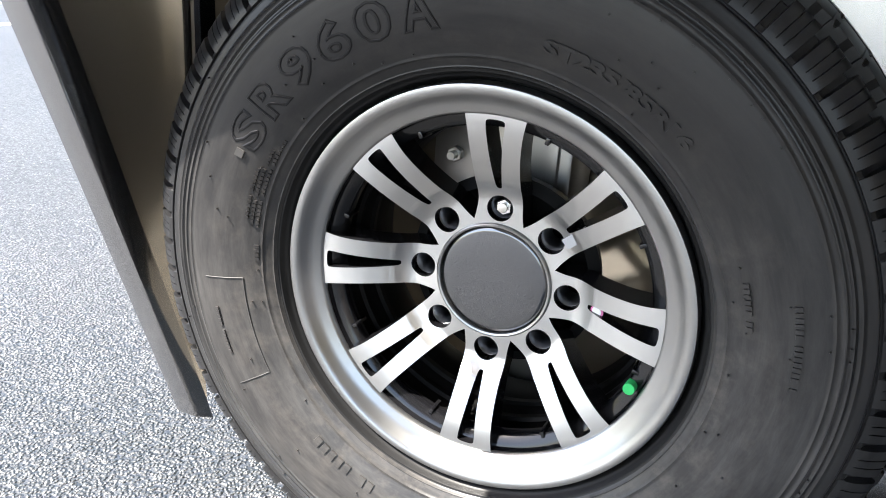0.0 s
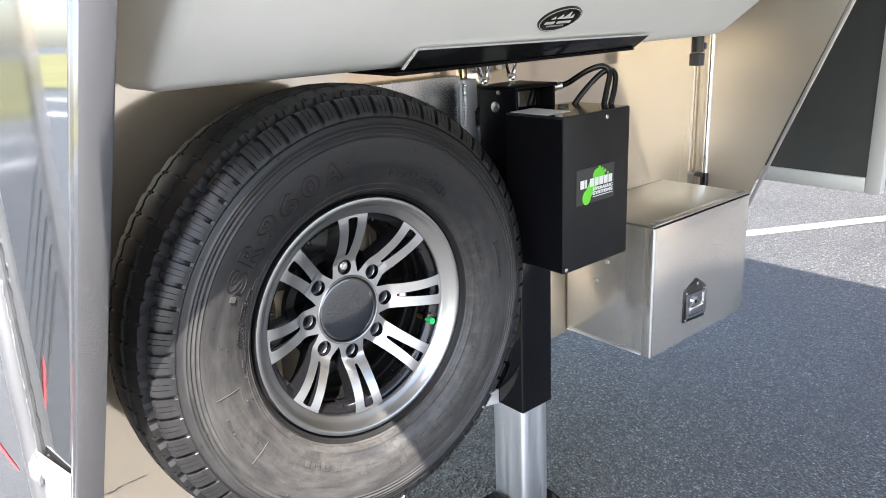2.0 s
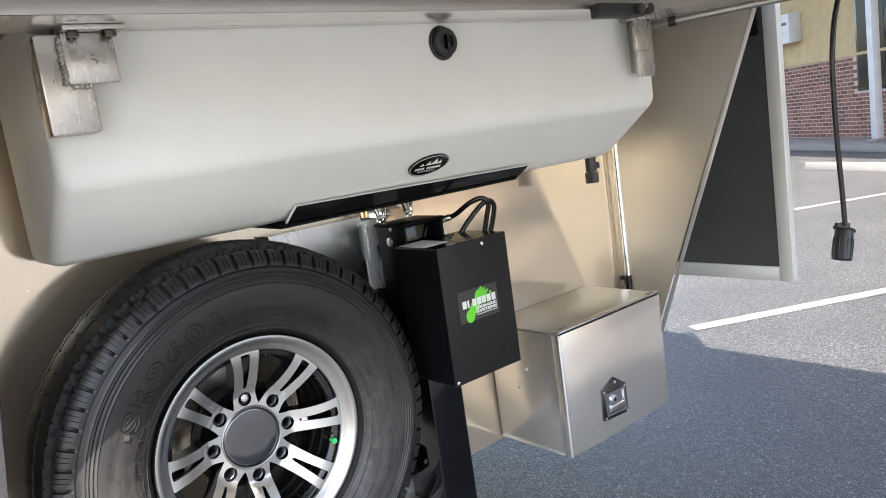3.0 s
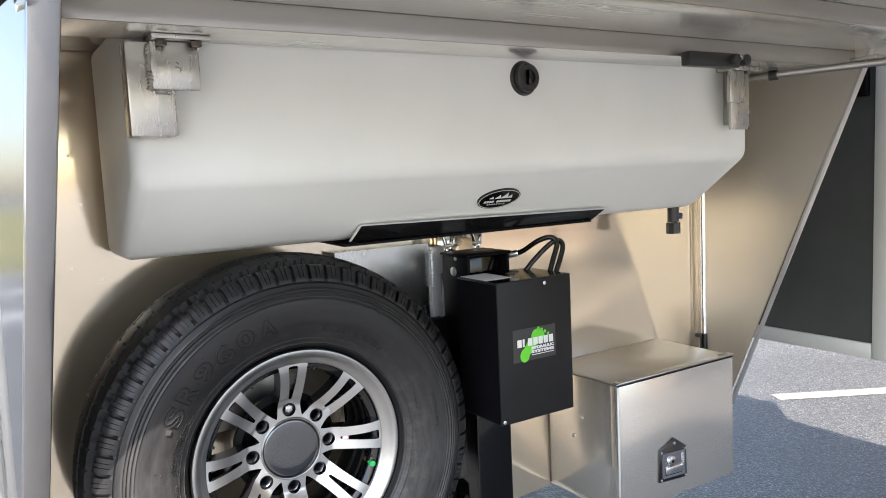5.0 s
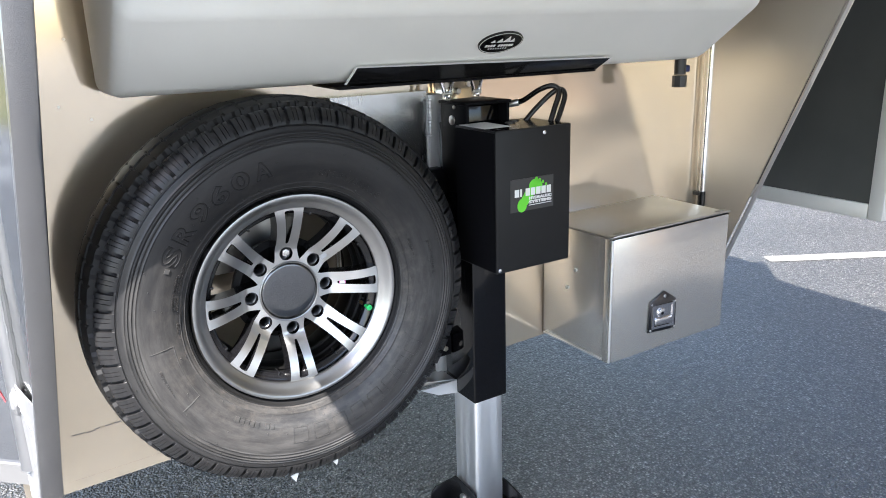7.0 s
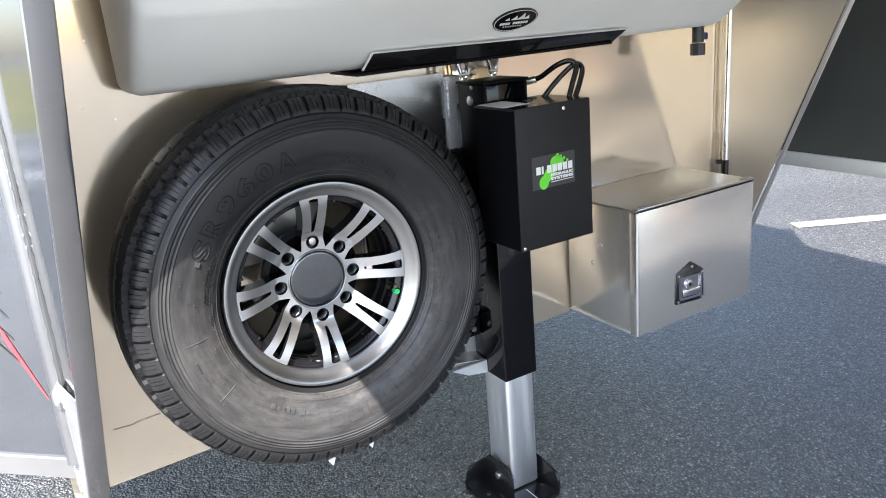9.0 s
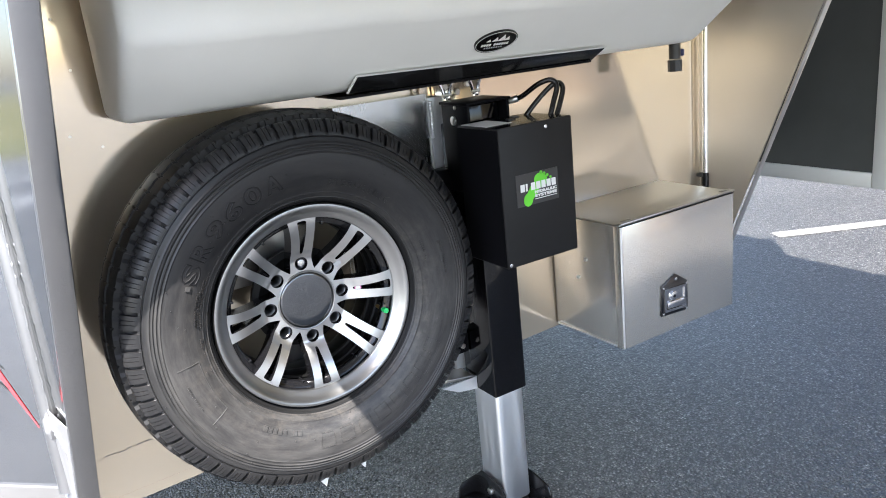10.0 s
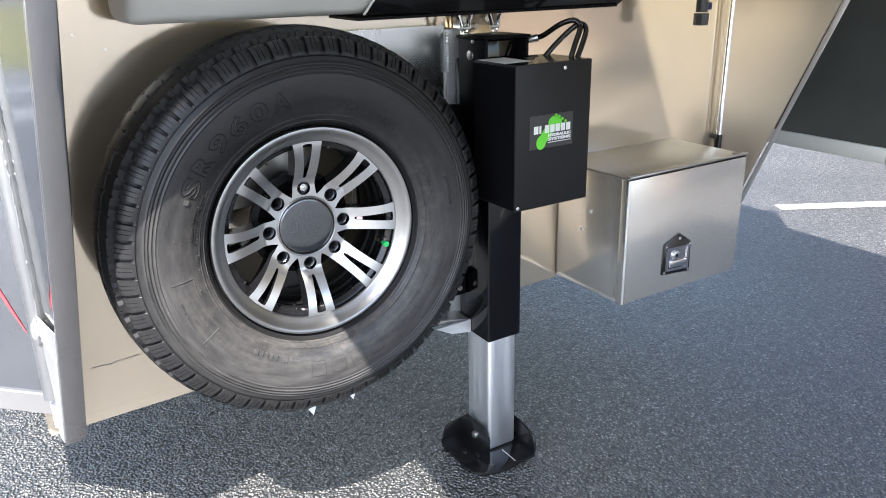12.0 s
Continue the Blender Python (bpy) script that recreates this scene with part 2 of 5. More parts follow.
def asphalt():
    """Rolled asphalt: pale and dark stones proud of black binder, with worn and stained patches."""
    k = Mat("asphalt", (0.05, 0.05, 0.05), 0.85)
    v = k.node("ShaderNodeTexVoronoi", Scale=118.0)
    k.link(k.coords(), v.inputs["Vector"])
    tone = k.ramp(v.outputs["Color"], [(0.0, (0.020, 0.0198, 0.0196)), (0.45, (0.108, 0.1055, 0.101)), (0.8, (0.235, 0.228, 0.215)), (1.0, (0.44, 0.42, 0.385))])
    grit = k.mix(k.span(v.outputs["Distance"], 0, 0.96, 0.24, 0.56), tone, (0.008, 0.0083, 0.009))
    patch = k.span(k.noise(1.1, 7, rough=0.65), 0.72, 1.45)
    vm = k.node("ShaderNodeVectorMath")
    vm.operation = "SCALE"
    k.link(grit, vm.inputs[0])
    clump = k.node("ShaderNodeMath")
    clump.operation = "MULTIPLY"
    k.link(patch, clump.inputs[0])
    k.link(k.span(k.noise(62, 3, rough=0.7), 0.35, 1.65, 0.38, 0.62), clump.inputs[1])
    k.link(clump.outputs[0], vm.inputs["Scale"])
    speck = k.span(k.noise(40, 2), 0, 0.30, 0.70, 0.80)
    k.color(k.mix(speck, vm.outputs[0], (0.24, 0.23, 0.22)))
    k.rough(k.span(k.noise(30, 3), 0.36, 0.56))
    k.set("Specular IOR Level", 1.0).set("IOR", 1.60)
    inv = k.span(v.outputs["Distance"], 1, 0, 0.0, 0.75)
    k.bump(inv, 1.0, 0.020)
    k.bump(k.noise(48, 4), 0.8, 0.012)
    return k.m


def machined():
    """Diamond-turned wheel face: fine rings round the axle."""
    k = Mat("machined_wheel_face", (0.52, 0.52, 0.516), 0.34, 1.0)
    k.rough(k.span(k.noise(12, 2), 0.30, 0.38))
    sep = k.node("ShaderNodeSeparateXYZ")
    k.link(k.coords(), sep.inputs[0])
    v = k.node("ShaderNodeCombineXYZ")
    k.link(sep.outputs[0], v.inputs[0])
    k.link(sep.outputs[2], v.inputs[1])
    ln = k.node("ShaderNodeVectorMath")
    ln.operation = "LENGTH"
    k.link(v.outputs[0], ln.inputs[0])
    n = k.node("ShaderNodeTexNoise", Scale=1400.0, Detail=2.0)
    n.noise_dimensions = "1D"
    k.link(ln.outputs["Value"], n.inputs["W"])
    k.bump(n.outputs["Fac"], 0.10, 0.0005)
    # grooves run round the axle, so the gloss spreads along the radius
    at = k.node("ShaderNodeNewGeometry")
    away = k.node("ShaderNodeVectorMath")
    away.operation = "SUBTRACT"
    away.inputs[1].default_value = (0.0, 0.867, 0.798)
    k.link(at.outputs["Position"], away.inputs[0])
    cut = k.node("ShaderNodeSeparateXYZ")
    k.link(away.outputs[0], cut.inputs[0])
    turn = k.node("ShaderNodeMath")
    turn.operation = "MULTIPLY"
    turn.inputs[1].default_value = -1.0
    k.link(cut.outputs[2], turn.inputs[0])
    groove = k.node("ShaderNodeCombineXYZ")
    k.link(turn.outputs[0], groove.inputs[0])
    k.link(cut.outputs[0], groove.inputs[2])
    k.set("Anisotropic", 0.6)
    k.link(groove.outputs[0], k.b.inputs["Tangent"])
    return k.m


m_tank, m_rubber, m_asphalt, m_face = poly_tank(), rubber(), asphalt(), machined()
k = Mat("polished_rim_lip", (0.355, 0.355, 0.353), 0.32, 1.0)
k.rough(k.span(k.noise(9, 2), 0.28, 0.36))
m_lip = k.m


# ---- mesh helpers ----
def quad_box(bm, x0, x1, y0, y1, z0, z1, bevel=0.0, seg=2):
    got = bmesh.ops.create_cube(bm, size=1.0)["verts"]
    for v in got:
        v.co = Vector(((x0 + x1) / 2 + v.co.x * (x1 - x0), (y0 + y1) / 2 + v.co.y * (y1 - y0), (z0 + z1) / 2 + v.co.z * (z1 - z0)))
    if bevel:
        edges = list({e for v in got for e in v.link_edges})
        bmesh.ops.bevel(bm, geom=edges, offset=bevel, segments=seg, affect="EDGES", profile=0.5)
    return bm


def block(x0, x1, y0, y1, z0, z1, bevel=0.002, seg=2):
    return quad_box(bmesh.new(), x0, x1, y0, y1, z0, z1, bevel, seg)


def prism(points, axis, a, b, bevel=0.0, seg=2):
    """A plate: an outline in the two other axes, from a to b along axis ("x", "y" or "z")."""
    bm = bmesh.new()
    place = {"x": lambda u, v, w: (w, u, v), "y": lambda u, v, w: (u, w, v), "z": lambda u, v, w: (u, v, w)}[axis]
    lo = [bm.verts.new(place(u, v, a)) for u, v in points]
    hi = [bm.verts.new(place(u, v, b)) for u, v in points]
    bm.faces.new(lo)
    bm.faces.new(hi[::-1])
    n = len(points)
    for i in range(n):
        bm.faces.new((lo[i], hi[i], hi[(i + 1) % n], lo[(i + 1) % n]))
    bmesh.ops.recalc_face_normals(bm, faces=bm.faces)
    if bevel:
        bmesh.ops.bevel(bm, geom=list(bm.edges), offset=bevel, segments=seg, affect="EDGES", profile=0.5)
    return bm


def lathe(profile, segs, closed=False, shift=None):
    """Turns (radius, y) pairs round the y axis; shift(i, j) may move a point's radius and y."""
    bm = bmesh.new()
    rings = []
    for i in range(segs):
        a = 2 * math.pi * i / segs
        ring = []
        for j, (r, y) in enumerate(profile):
            dr, dy = shift(i, j) if shift else (0, 0)
            ring.append(bm.verts.new(((r + dr) * math.cos(a), y + dy, (r + dr) * math.sin(a))))
        rings.append(ring)
    n = len(profile)
    for i in range(segs):
        p, q = rings[i], rings[(i + 1) % segs]
        for j in range(n if closed else n - 1):
            k = (j + 1) % n
            bm.faces.new((p[j], q[j], q[k], p[k]))
    bmesh.ops.recalc_face_normals(bm, faces=bm.faces)
    return bm


def disc(r, y0, y1, segs=24, bevel=0.0):
    """A short solid cylinder along y."""
    bm = bmesh.new()
    bmesh.ops.create_cone(bm, cap_ends=True, segments=segs, radius1=r, radius2=r, depth=abs(y1 - y0), matrix=Matrix.Translation((0, (y0 + y1) / 2, 0)) @ Matrix.Rotation(radians(90), 4, "X"))
    if bevel:
        rim = [e for e in bm.edges if e.calc_face_angle(0) > 1.0]
        bmesh.ops.bevel(bm, geom=rim, offset=bevel, segments=2, affect="EDGES", profile=0.5)
    return bm


def pipe(points, radius, segs=10, smooth=6):
    """A round bar along a smoothed line of points."""
    pts = [Vector(p) for p in points]
    line = []
    for i in range(len(pts) - 1):
        p0, p1, p2, p3 = pts[max(i - 1, 0)], pts[i], pts[i + 1], pts[min(i + 2, len(pts) - 1)]
        for s in range(smooth):
            t = s / smooth
            line.append(0.5 * (2 * p1 + (p2 - p0) * t + (2 * p0 - 5 * p1 + 4 * p2 - p3) * t * t + (3 * p1 - p0 - 3 * p2 + p3) * t ** 3))
    line.append(pts[-1])
    bm = bmesh.new()
    rings, up = [], None
    for i, p in enumerate(line):
        d = (line[min(i + 1, len(line) - 1)] - line[max(i - 1, 0)]).normalized()
        up = (d.orthogonal() if up is None else up - d * up.dot(d)).normalized()
        side = d.cross(up)
        rings.append([bm.verts.new(p + radius * (math.cos(a) * up + math.sin(a) * side)) for a in (2 * math.pi * k / segs for k in range(segs))])
    for p, q in zip(rings, rings[1:]):
        for k in range(segs):
            bm.faces.new((p[k], q[k], q[(k + 1) % segs], p[(k + 1) % segs]))
    bm.faces.new(rings[0][::-1])
    bm.faces.new(rings[-1])
    bmesh.ops.recalc_face_normals(bm, faces=bm.faces)
    return bm


def weld(points, radius, pitch=0.006):
    """A weld bead: one rippled bar along a straight line."""
    a, b = Vector(points[0]), Vector(points[1])
    n = max(3, int((b - a).length / pitch)) * 3
    d = (b - a).normalized()
    up = d.orthogonal().normalized()
    side = d.cross(up)
    bm = bmesh.new()
    rings = []
    for i in range(n + 1):
        if i % 3 == 0:
            big, off = random.uniform(0.88, 1.12), Vector([random.uniform(-0.0008, 0.0008) for _ in range(3)])
        r = radius * big * (0.72, 1.0, 0.93)[i % 3] * (0.3 if i in (0, n) else 1)
        rings.append([bm.verts.new(a.lerp(b, i / n) + off + r * (math.cos(t) * up + math.sin(t) * side)) for t in (2 * math.pi * k / 8 for k in range(8))])
    for p, q in zip(rings, rings[1:]):
        for k in range(8):
            bm.faces.new((p[k], q[k], q[(k + 1) % 8], p[(k + 1) % 8]))
    bm.faces.new(rings[0][::-1])
    bm.faces.new(rings[-1])
    bmesh.ops.recalc_face_normals(bm, faces=bm.faces)
    return bm


def merge(*bms):
    out = bmesh.new()
    for b in bms:
        me = bpy.data.meshes.new("tmp")
        b.to_mesh(me)
        out.from_mesh(me)
        bpy.data.meshes.remove(me)
        b.free()
    return out


def moved(bm, m):
    bmesh.ops.transform(bm, matrix=m, verts=bm.verts)
    return bm


def mesh_of(name, bm, material, smooth=35):
    for f in bm.faces:
        f.smooth = smooth > 0
    if smooth:
        for e in bm.edges:
            e.smooth = e.calc_face_angle(0) < radians(smooth)
    me = bpy.data.meshes.new(name)
    bm.to_mesh(me)
    bm.free()
    me.materials.append(material)
    return me


def part(name, bm, material, parent, label="", smooth=35):
    ob = new(name, mesh_of(name, bm, material, smooth))
    ob.parent = parent
    return tagged(ob, label=label)


def solid(name, bm, material, label="", category="", kind="", group="", smooth=35):
    return tagged(new(name, mesh_of(name, bm, material, smooth)), label, category, group, kind)


def thing(name, at, label, category, group=""):
    ob = new(name)
    ob.empty_display_size = 0.05
    ob.location = at
    return tagged(ob, label, category, group)


def local(bm, ob):
    """World-built mesh into a thing's own space."""
    return moved(bm, Matrix.Translation(-ob.location))


# ---- ground ----
def sheet(x0, x1, y0, y1, z):
    bm = bmesh.new()
    bm.faces.new([bm.verts.new(p) for p in ((x0, y0, z), (x1, y0, z), (x1, y1, z), (x0, y1, z))])
    return bm


solid("ground", sheet(-400, 400, -400, 400, 0), m_asphalt, "grey asphalt parking lot", "ground", "structure")

WALL_Y = 1.10
# trailer front: wall, gussets, corner skins, deck
def wall_front():
    x0, x1, slope = -0.556, 1.60, 0.028
    bm = prism([(x0, 0.357), (0.204, 0.3783), (0.206, 0.3723), (x1, 0.351 + slope * (x1 - x0)), (x1, 1.70), (x0, 1.70)], "y", WALL_Y, WALL_Y + 0.04)
    return solid("wall_front", bm, m_wall, "mill-finish aluminium front wall of the trailer", "wall", "structure")


wall_front()
rail = prism([(-0.554, 0.350), (0.205, 0.3715), (0.205, 0.3965), (-0.554, 0.375)], "y", WALL_Y - 0.0008, WALL_Y + 0.043, 0)
solid("trim_bottom_rail", rail, m_wall, "aluminium bottom rail of the front wall", "trim", "structure")


def lean(bm, z0, k):
    """Leans a plate sideways with height."""
    for v in bm.verts:
        v.co.x += (v.co.z - z0) * k
    return bm


def upright_sheet(front, rear, z0, z1, thick, rows=9):
    """A thin sheet between two leaning edges, each given as a function of height."""
    bm = bmesh.new()
    made = []
    for i in range(rows):
        z = z0 + (z1 - z0) * i / (rows - 1)
        (xf, yf), (xr, yr) = front(z), rear(z)
        made.append([bm.verts.new(q) for q in ((xf, yf, z), (xr, yr, z), (xr + thick, yr, z), (xf + thick, yf, z))])
    for p, q in zip(made, made[1:]):
        for j in range(4):
            bm.faces.new((p[j], p[(j + 1) % 4], q[(j + 1) % 4], q[j]))
    bm.faces.new(made[0])
    bm.faces.new(made[-1][::-1])
    bmesh.ops.recalc_face_normals(bm, faces=bm.faces)
    return bm


def gusset_right():
    """The triangular side plate under the neck, folded to a narrow flange along its sloped front edge."""
    xa, xb, k = 1.586, 1.612, -0.005
    y_bot, y_top, z_bot, z_top = 1.03, 0.52, 0.42, 1.64
    ob = thing("gusset_plate", (xa, WALL_Y, z_bot), "triangular aluminium gusset plate with a folded front edge", "gusset", "gusset plates")
    plate = prism([(y_bot + 0.006, z_bot), (y_top + 0.006, z_top), (WALL_Y + 0.03, z_top), (WALL_Y + 0.03, z_bot - 0.04)], "x", xa, xa + 0.004)
    part("plate", local(lean(plate, z_bot, k), ob), m_gusset, ob)
    flange = prism([(y_bot, z_bot - 0.005), (y_top, z_top), (y_top + 0.005, z_top), (y_bot + 0.005, z_bot - 0.035)], "x", xa, xb, 0.002)
    part("edge_flange", local(lean(flange, z_bot, k), ob), m_flange, ob, "narrow folded front flange")
    bead = weld(((xa - 0.002, WALL_Y - 0.004, z_bot), (xa - 0.002, WALL_Y - 0.004, 0.6)), 0.005)
    part("weld_bead", local(lean(bead, z_bot, k), ob), m_weld, ob)


def gusset_left():
    """The other side plate: a square tube along its front edge, polished outside, welded to a round corner bar."""
    xa, xb, k = -0.530, -0.490, 0.077
    y_bot, y_top, z_bot, z_top, t = 0.935, 0.460, 0.42, 1.64, 0.045
    ob = thing("gusset_plate", (xa, WALL_Y, z_bot), "triangular aluminium gusset plate with a square edge tube and heavy welds", "gusset", "gusset plates")
    tube = prism([(y_bot, z_bot - 0.005), (y_top, z_top), (y_top + t, z_top), (y_bot + t, z_bot - 0.035)], "x", xa, xb, 0.004)
    part("edge_tube", local(lean(tube, z_bot, k), ob), m_tube, ob, "brushed aluminium edge tube")
    back = lambda z: y_bot + t - 0.006 + (y_top - y_bot) * (z - z_bot) / (z_top - z_bot)
    skin = upright_sheet(lambda z: (xa + 0.003 + k * (z - z_bot), back(z)), lambda z: (-0.530 + 0.020 * (z - 0.44), 0.990), 0.44, 1.63, 0.003)
    part("outer_skin", local(skin, ob), m_skin, ob, "polished outer skin that mirrors the parking lot")
    plate = upright_sheet(lambda z: (xa + 0.026 + k * (z - z_bot), back(z)), lambda z: (-0.522 + 0.020 * (z - 0.44), 0.988), 0.41, 1.635, 0.003)
    part("plate", local(plate, ob), m_plate, ob, "mill-finish inner plate")
    bar = pipe([(-0.534, 0.988, 0.50), (-0.522, 0.990, 1.1), (-0.511, 0.992, 1.635)], 0.0170, 20, 2)
    part("corner_bar", local(bar, ob), m_dull_bar, ob, "rounded aluminium corner bar")
    part("corner_weld", local(weld(((-0.5290, 0.9725, 0.66), (-0.5080, 0.9755, 1.60)), 0.0022, 0.0120), ob), m_dull_bar, ob)
    seal = pipe([(-0.510, 0.980, 0.80), (-0.503, 0.981, 1.2), (-0.495, 0.983, 1.635)], 0.0055, 10, 2)
    part("corner_seal", local(seal, ob), m_hose, ob, "dark sealant line inside the corner")
    part("weld_bead", local(weld(((-0.5185, 0.982, 0.41), (-0.510, 0.980, 0.80)), 0.0075, 0.006), ob), m_weld_dark, ob, "dull weld inside the corner")
    edge = lambda z: xa + k * (z - z_bot)
    foot = upright_sheet(lambda z: (edge(z) - 0.0005, back(z) - 0.012), lambda z: (-0.538, 1.004), 0.398, 0.690, 0.002, 5)
    part("foot_plate", local(foot, ob), m_bar, ob, "bright welded foot plate")
    for q0, q1, r in (((edge(0.40) - 0.001, back(0.40) + 0.004, 0.40), (edge(0.62) - 0.001, back(0.62) + 0.004, 0.62), 0.0036), ((edge(0.62) - 0.001, back(0.62) + 0.004, 0.62), (-0.534, 0.982, 0.665), 0.0050), ((-0.538, 1.002, 0.42), (-0.537, 1.004, 0.50), 0.0056), ((-0.537, 1.004, 0.50), (-0.536, 0.998, 0.66), 0.0034)):
        part("weld_patch", local(weld((q0, q1), r, 0.0060), ob), m_weld, ob, "bright heavy weld")

    lump = bmesh.new()
    bmesh.ops.create_icosphere(lump, subdivisions=4, radius=1.0)
    for v in lump.verts:
        v.co = Vector((v.co.x * 0.011, v.co.y * 0.017, v.co.z * 0.027)) * (1.0 + 0.22 * noise.noise(v.co * 2.2) + 0.08 * noise.noise(v.co * 7.0)) + Vector((-0.534, 0.974, 0.655))
    part("weld_patch", local(lump, ob), m_bar, ob, "bright weld lump at the foot of the corner bar", 60)


gusset_left()
gusset_right()


def plate_between(p, q, z0, z1, thick):
    """An upright sheet over the ground line p to q."""
    p, q = Vector(p), Vector(q)
    n = Vector((q.y - p.y, p.x - q.x)).normalized() * thick
    return prism([tuple(p), tuple(q), tuple(q + n), tuple(p + n)], "z", z0, z1)


def on_line(p, q, s, z, off):
    """A point on an upright sheet: s metres along it, z high, off in front of it."""
    p, q = Vector(p), Vector(q)
    d = (q - p).normalized()
    n = Vector((d.y, -d.x))
    c = p + d * s - n * off
    return (c.x, c.y, z)


CA, CB = (-0.531, 1.006), (-0.735, 1.205)
corner = solid("wall_corner_left", plate_between(CA, CB, 0.49, 2.68, 0.02), m_paint_skin, "bright metal corner skin of the trailer with striped graphics", "wall", "structure")
part("bottom_rail", plate_between(CA, CB, 0.453, 0.497, -0.008), m_white_rail, corner, "white painted bottom rail")


def graphic(lines, width):
    bm = bmesh.new()
    for s0, z0, s1, z1, w in lines:
        pts = [on_line(CA, CB, s0, z0, 0.0015), on_line(CA, CB, s1, z1, 0.0015), on_line(CA, CB, s1, z1 - w, 0.0015), on_line(CA, CB, s0, z0 - w * width, 0.0015)]
        bm.faces.new([bm.verts.new(p) for p in pts])
    return bm


stripes = [(0.075, 0.720 + 0.050 * i, 0.245, 0.905 + 0.052 * i, 0.011 - 0.0010 * i) for i in range(5)]
part("stripes", graphic(stripes, 0.35), m_dark_decal, corner, "thin black graphic stripes", 0)
part("swoosh", graphic([(0.030, 0.640, 0.100, 0.80, 0.030)], 0.15), m_red, corner, "red graphic swoosh", 0)

# unseen sheet added to stop sun leaking past the neck onto the front wall
solid("wall_sun_block", plate_between((-0.4465, 0.50), (-0.512, 0.980), 1.641, 2.68, 0.01), m_skin, "unseen polished sheet added to keep sun out between gooseneck and trailer", "wall", "structure")
solid("wall_side_left", block(-0.755, -0.735, 1.205, 7.0, 0.453, 2.68, 0), m_paint_skin, "bright metal trailer side", "wall", "structure")
solid("wall_corner_right", plate_between((1.83, 1.31), (1.64, 1.08), 0.40, 2.68, 0.02), m_skin, "polished aluminium corner skin of the trailer", "wall", "structure")
solid("wall_side_right", block(1.83, 1.85, 1.31, 7.0, 0.40, 2.68, 0), m_skin, "polished aluminium trailer side", "wall", "structure")
solid("wall_rear", block(-0.73, 1.83, 6.98, 7.0, 0.40, 2.68, 0), m_skin, "aluminium rear of the trailer", "wall", "structure")
solid("roof", block(-0.75, 1.85, 1.1, 7.0, 2.68, 2.70, 0), m_skin, "aluminium trailer roof", "roof", "structure")
solid("floor", block(-0.70, 1.80, 1.32, 6.98, 0.42, 0.46, 0), m_deck, "underside of the trailer floor", "floor", "structure")
solid("wall_neck", block(-0.43, 1.64, -1.6, 1.09, 1.69, 2.68, 0.01), m_skin, "polished aluminium gooseneck of the trailer", "gooseneck", "structure")
solid("ceiling", block(-0.395, 1.605, -1.58, 1.09, 1.64, 1.685, 0), m_deck, "brushed aluminium underside of the gooseneck", "underside", "structure")


def neck_members():
    """Cross members and side rails under the neck."""
    for name, y0, y1, z0, label in (("cross_member", 0.56, 0.702, 1.598, "wide aluminium cross member over the tank"), ("cross_member", 0.20, 0.26, 1.607, "narrow aluminium cross member"), ("cross_member", -0.30, -0.24, 1.607, "narrow aluminium cross member"), ("cross_member", -0.80, -0.74, 1.607, "narrow aluminium cross member")):
        ob = thing(name, (0.605, 0.5 * (y0 + y1), z0), label, "beam", "cross members")
        # front face takes a greyer metal: its dark reflection put into the tone
        part("web", local(block(-0.392, 1.602, y0, y0 + 0.005, z0 - 0.001, 1.6395, 0.0015), ob), m_trim, ob, "front edge of the beam, greyed for its dark reflection")
        part("flange", local(block(-0.392, 1.602, y0 + 0.0052, y1, z0, 1.6395, 0.002), ob), m_deck, ob)
    left = thing("side_rail", (-0.43, -0.4, 1.60), "polished aluminium side skirt of the gooseneck with round rivets", "rail", "side rails")
    low = lambda y: 1.594 - 0.112 * (0.46 - y)
    part("skirt", local(prism([(0.470, low(0.470)), (0.470, 1.72), (-1.6, 1.72), (-1.6, low(-1.6))], "x", -0.450, -0.446), left), m_skin, left)
    part("hem", local(prism([(0.470, low(0.470) - 0.004), (0.470, low(0.470) + 0.010), (-1.6, low(-1.6) + 0.010), (-1.6, low(-1.6) - 0.004)], "x", -0.4535, -0.4425, 0.002), left), m_chrome, left, "folded bright hem")
    part("channel", local(block(-0.4455, -0.397, -1.6, 1.08, 1.602, 1.72, 0.003), left), m_deck, left)
    for i in range(12):
        y = 0.326 - 0.2 * i
        part("rivet", local(moved(disc(0.0085, -0.006, 0.0, 16, 0.003), Matrix.Translation((-0.450, y, low(y) + 0.028)) @ Matrix.Rotation(radians(-90), 4, "Z")), left), m_white, left)
    right = thing("side_rail", (1.62, -0.4, 1.60), "aluminium side rail of the gooseneck", "rail", "side rails")
    part("channel", local(block(1.607, 1.65, -1.6, 1.08, 1.60, 1.72, 0.006), right), m_deck, right)


neck_members()


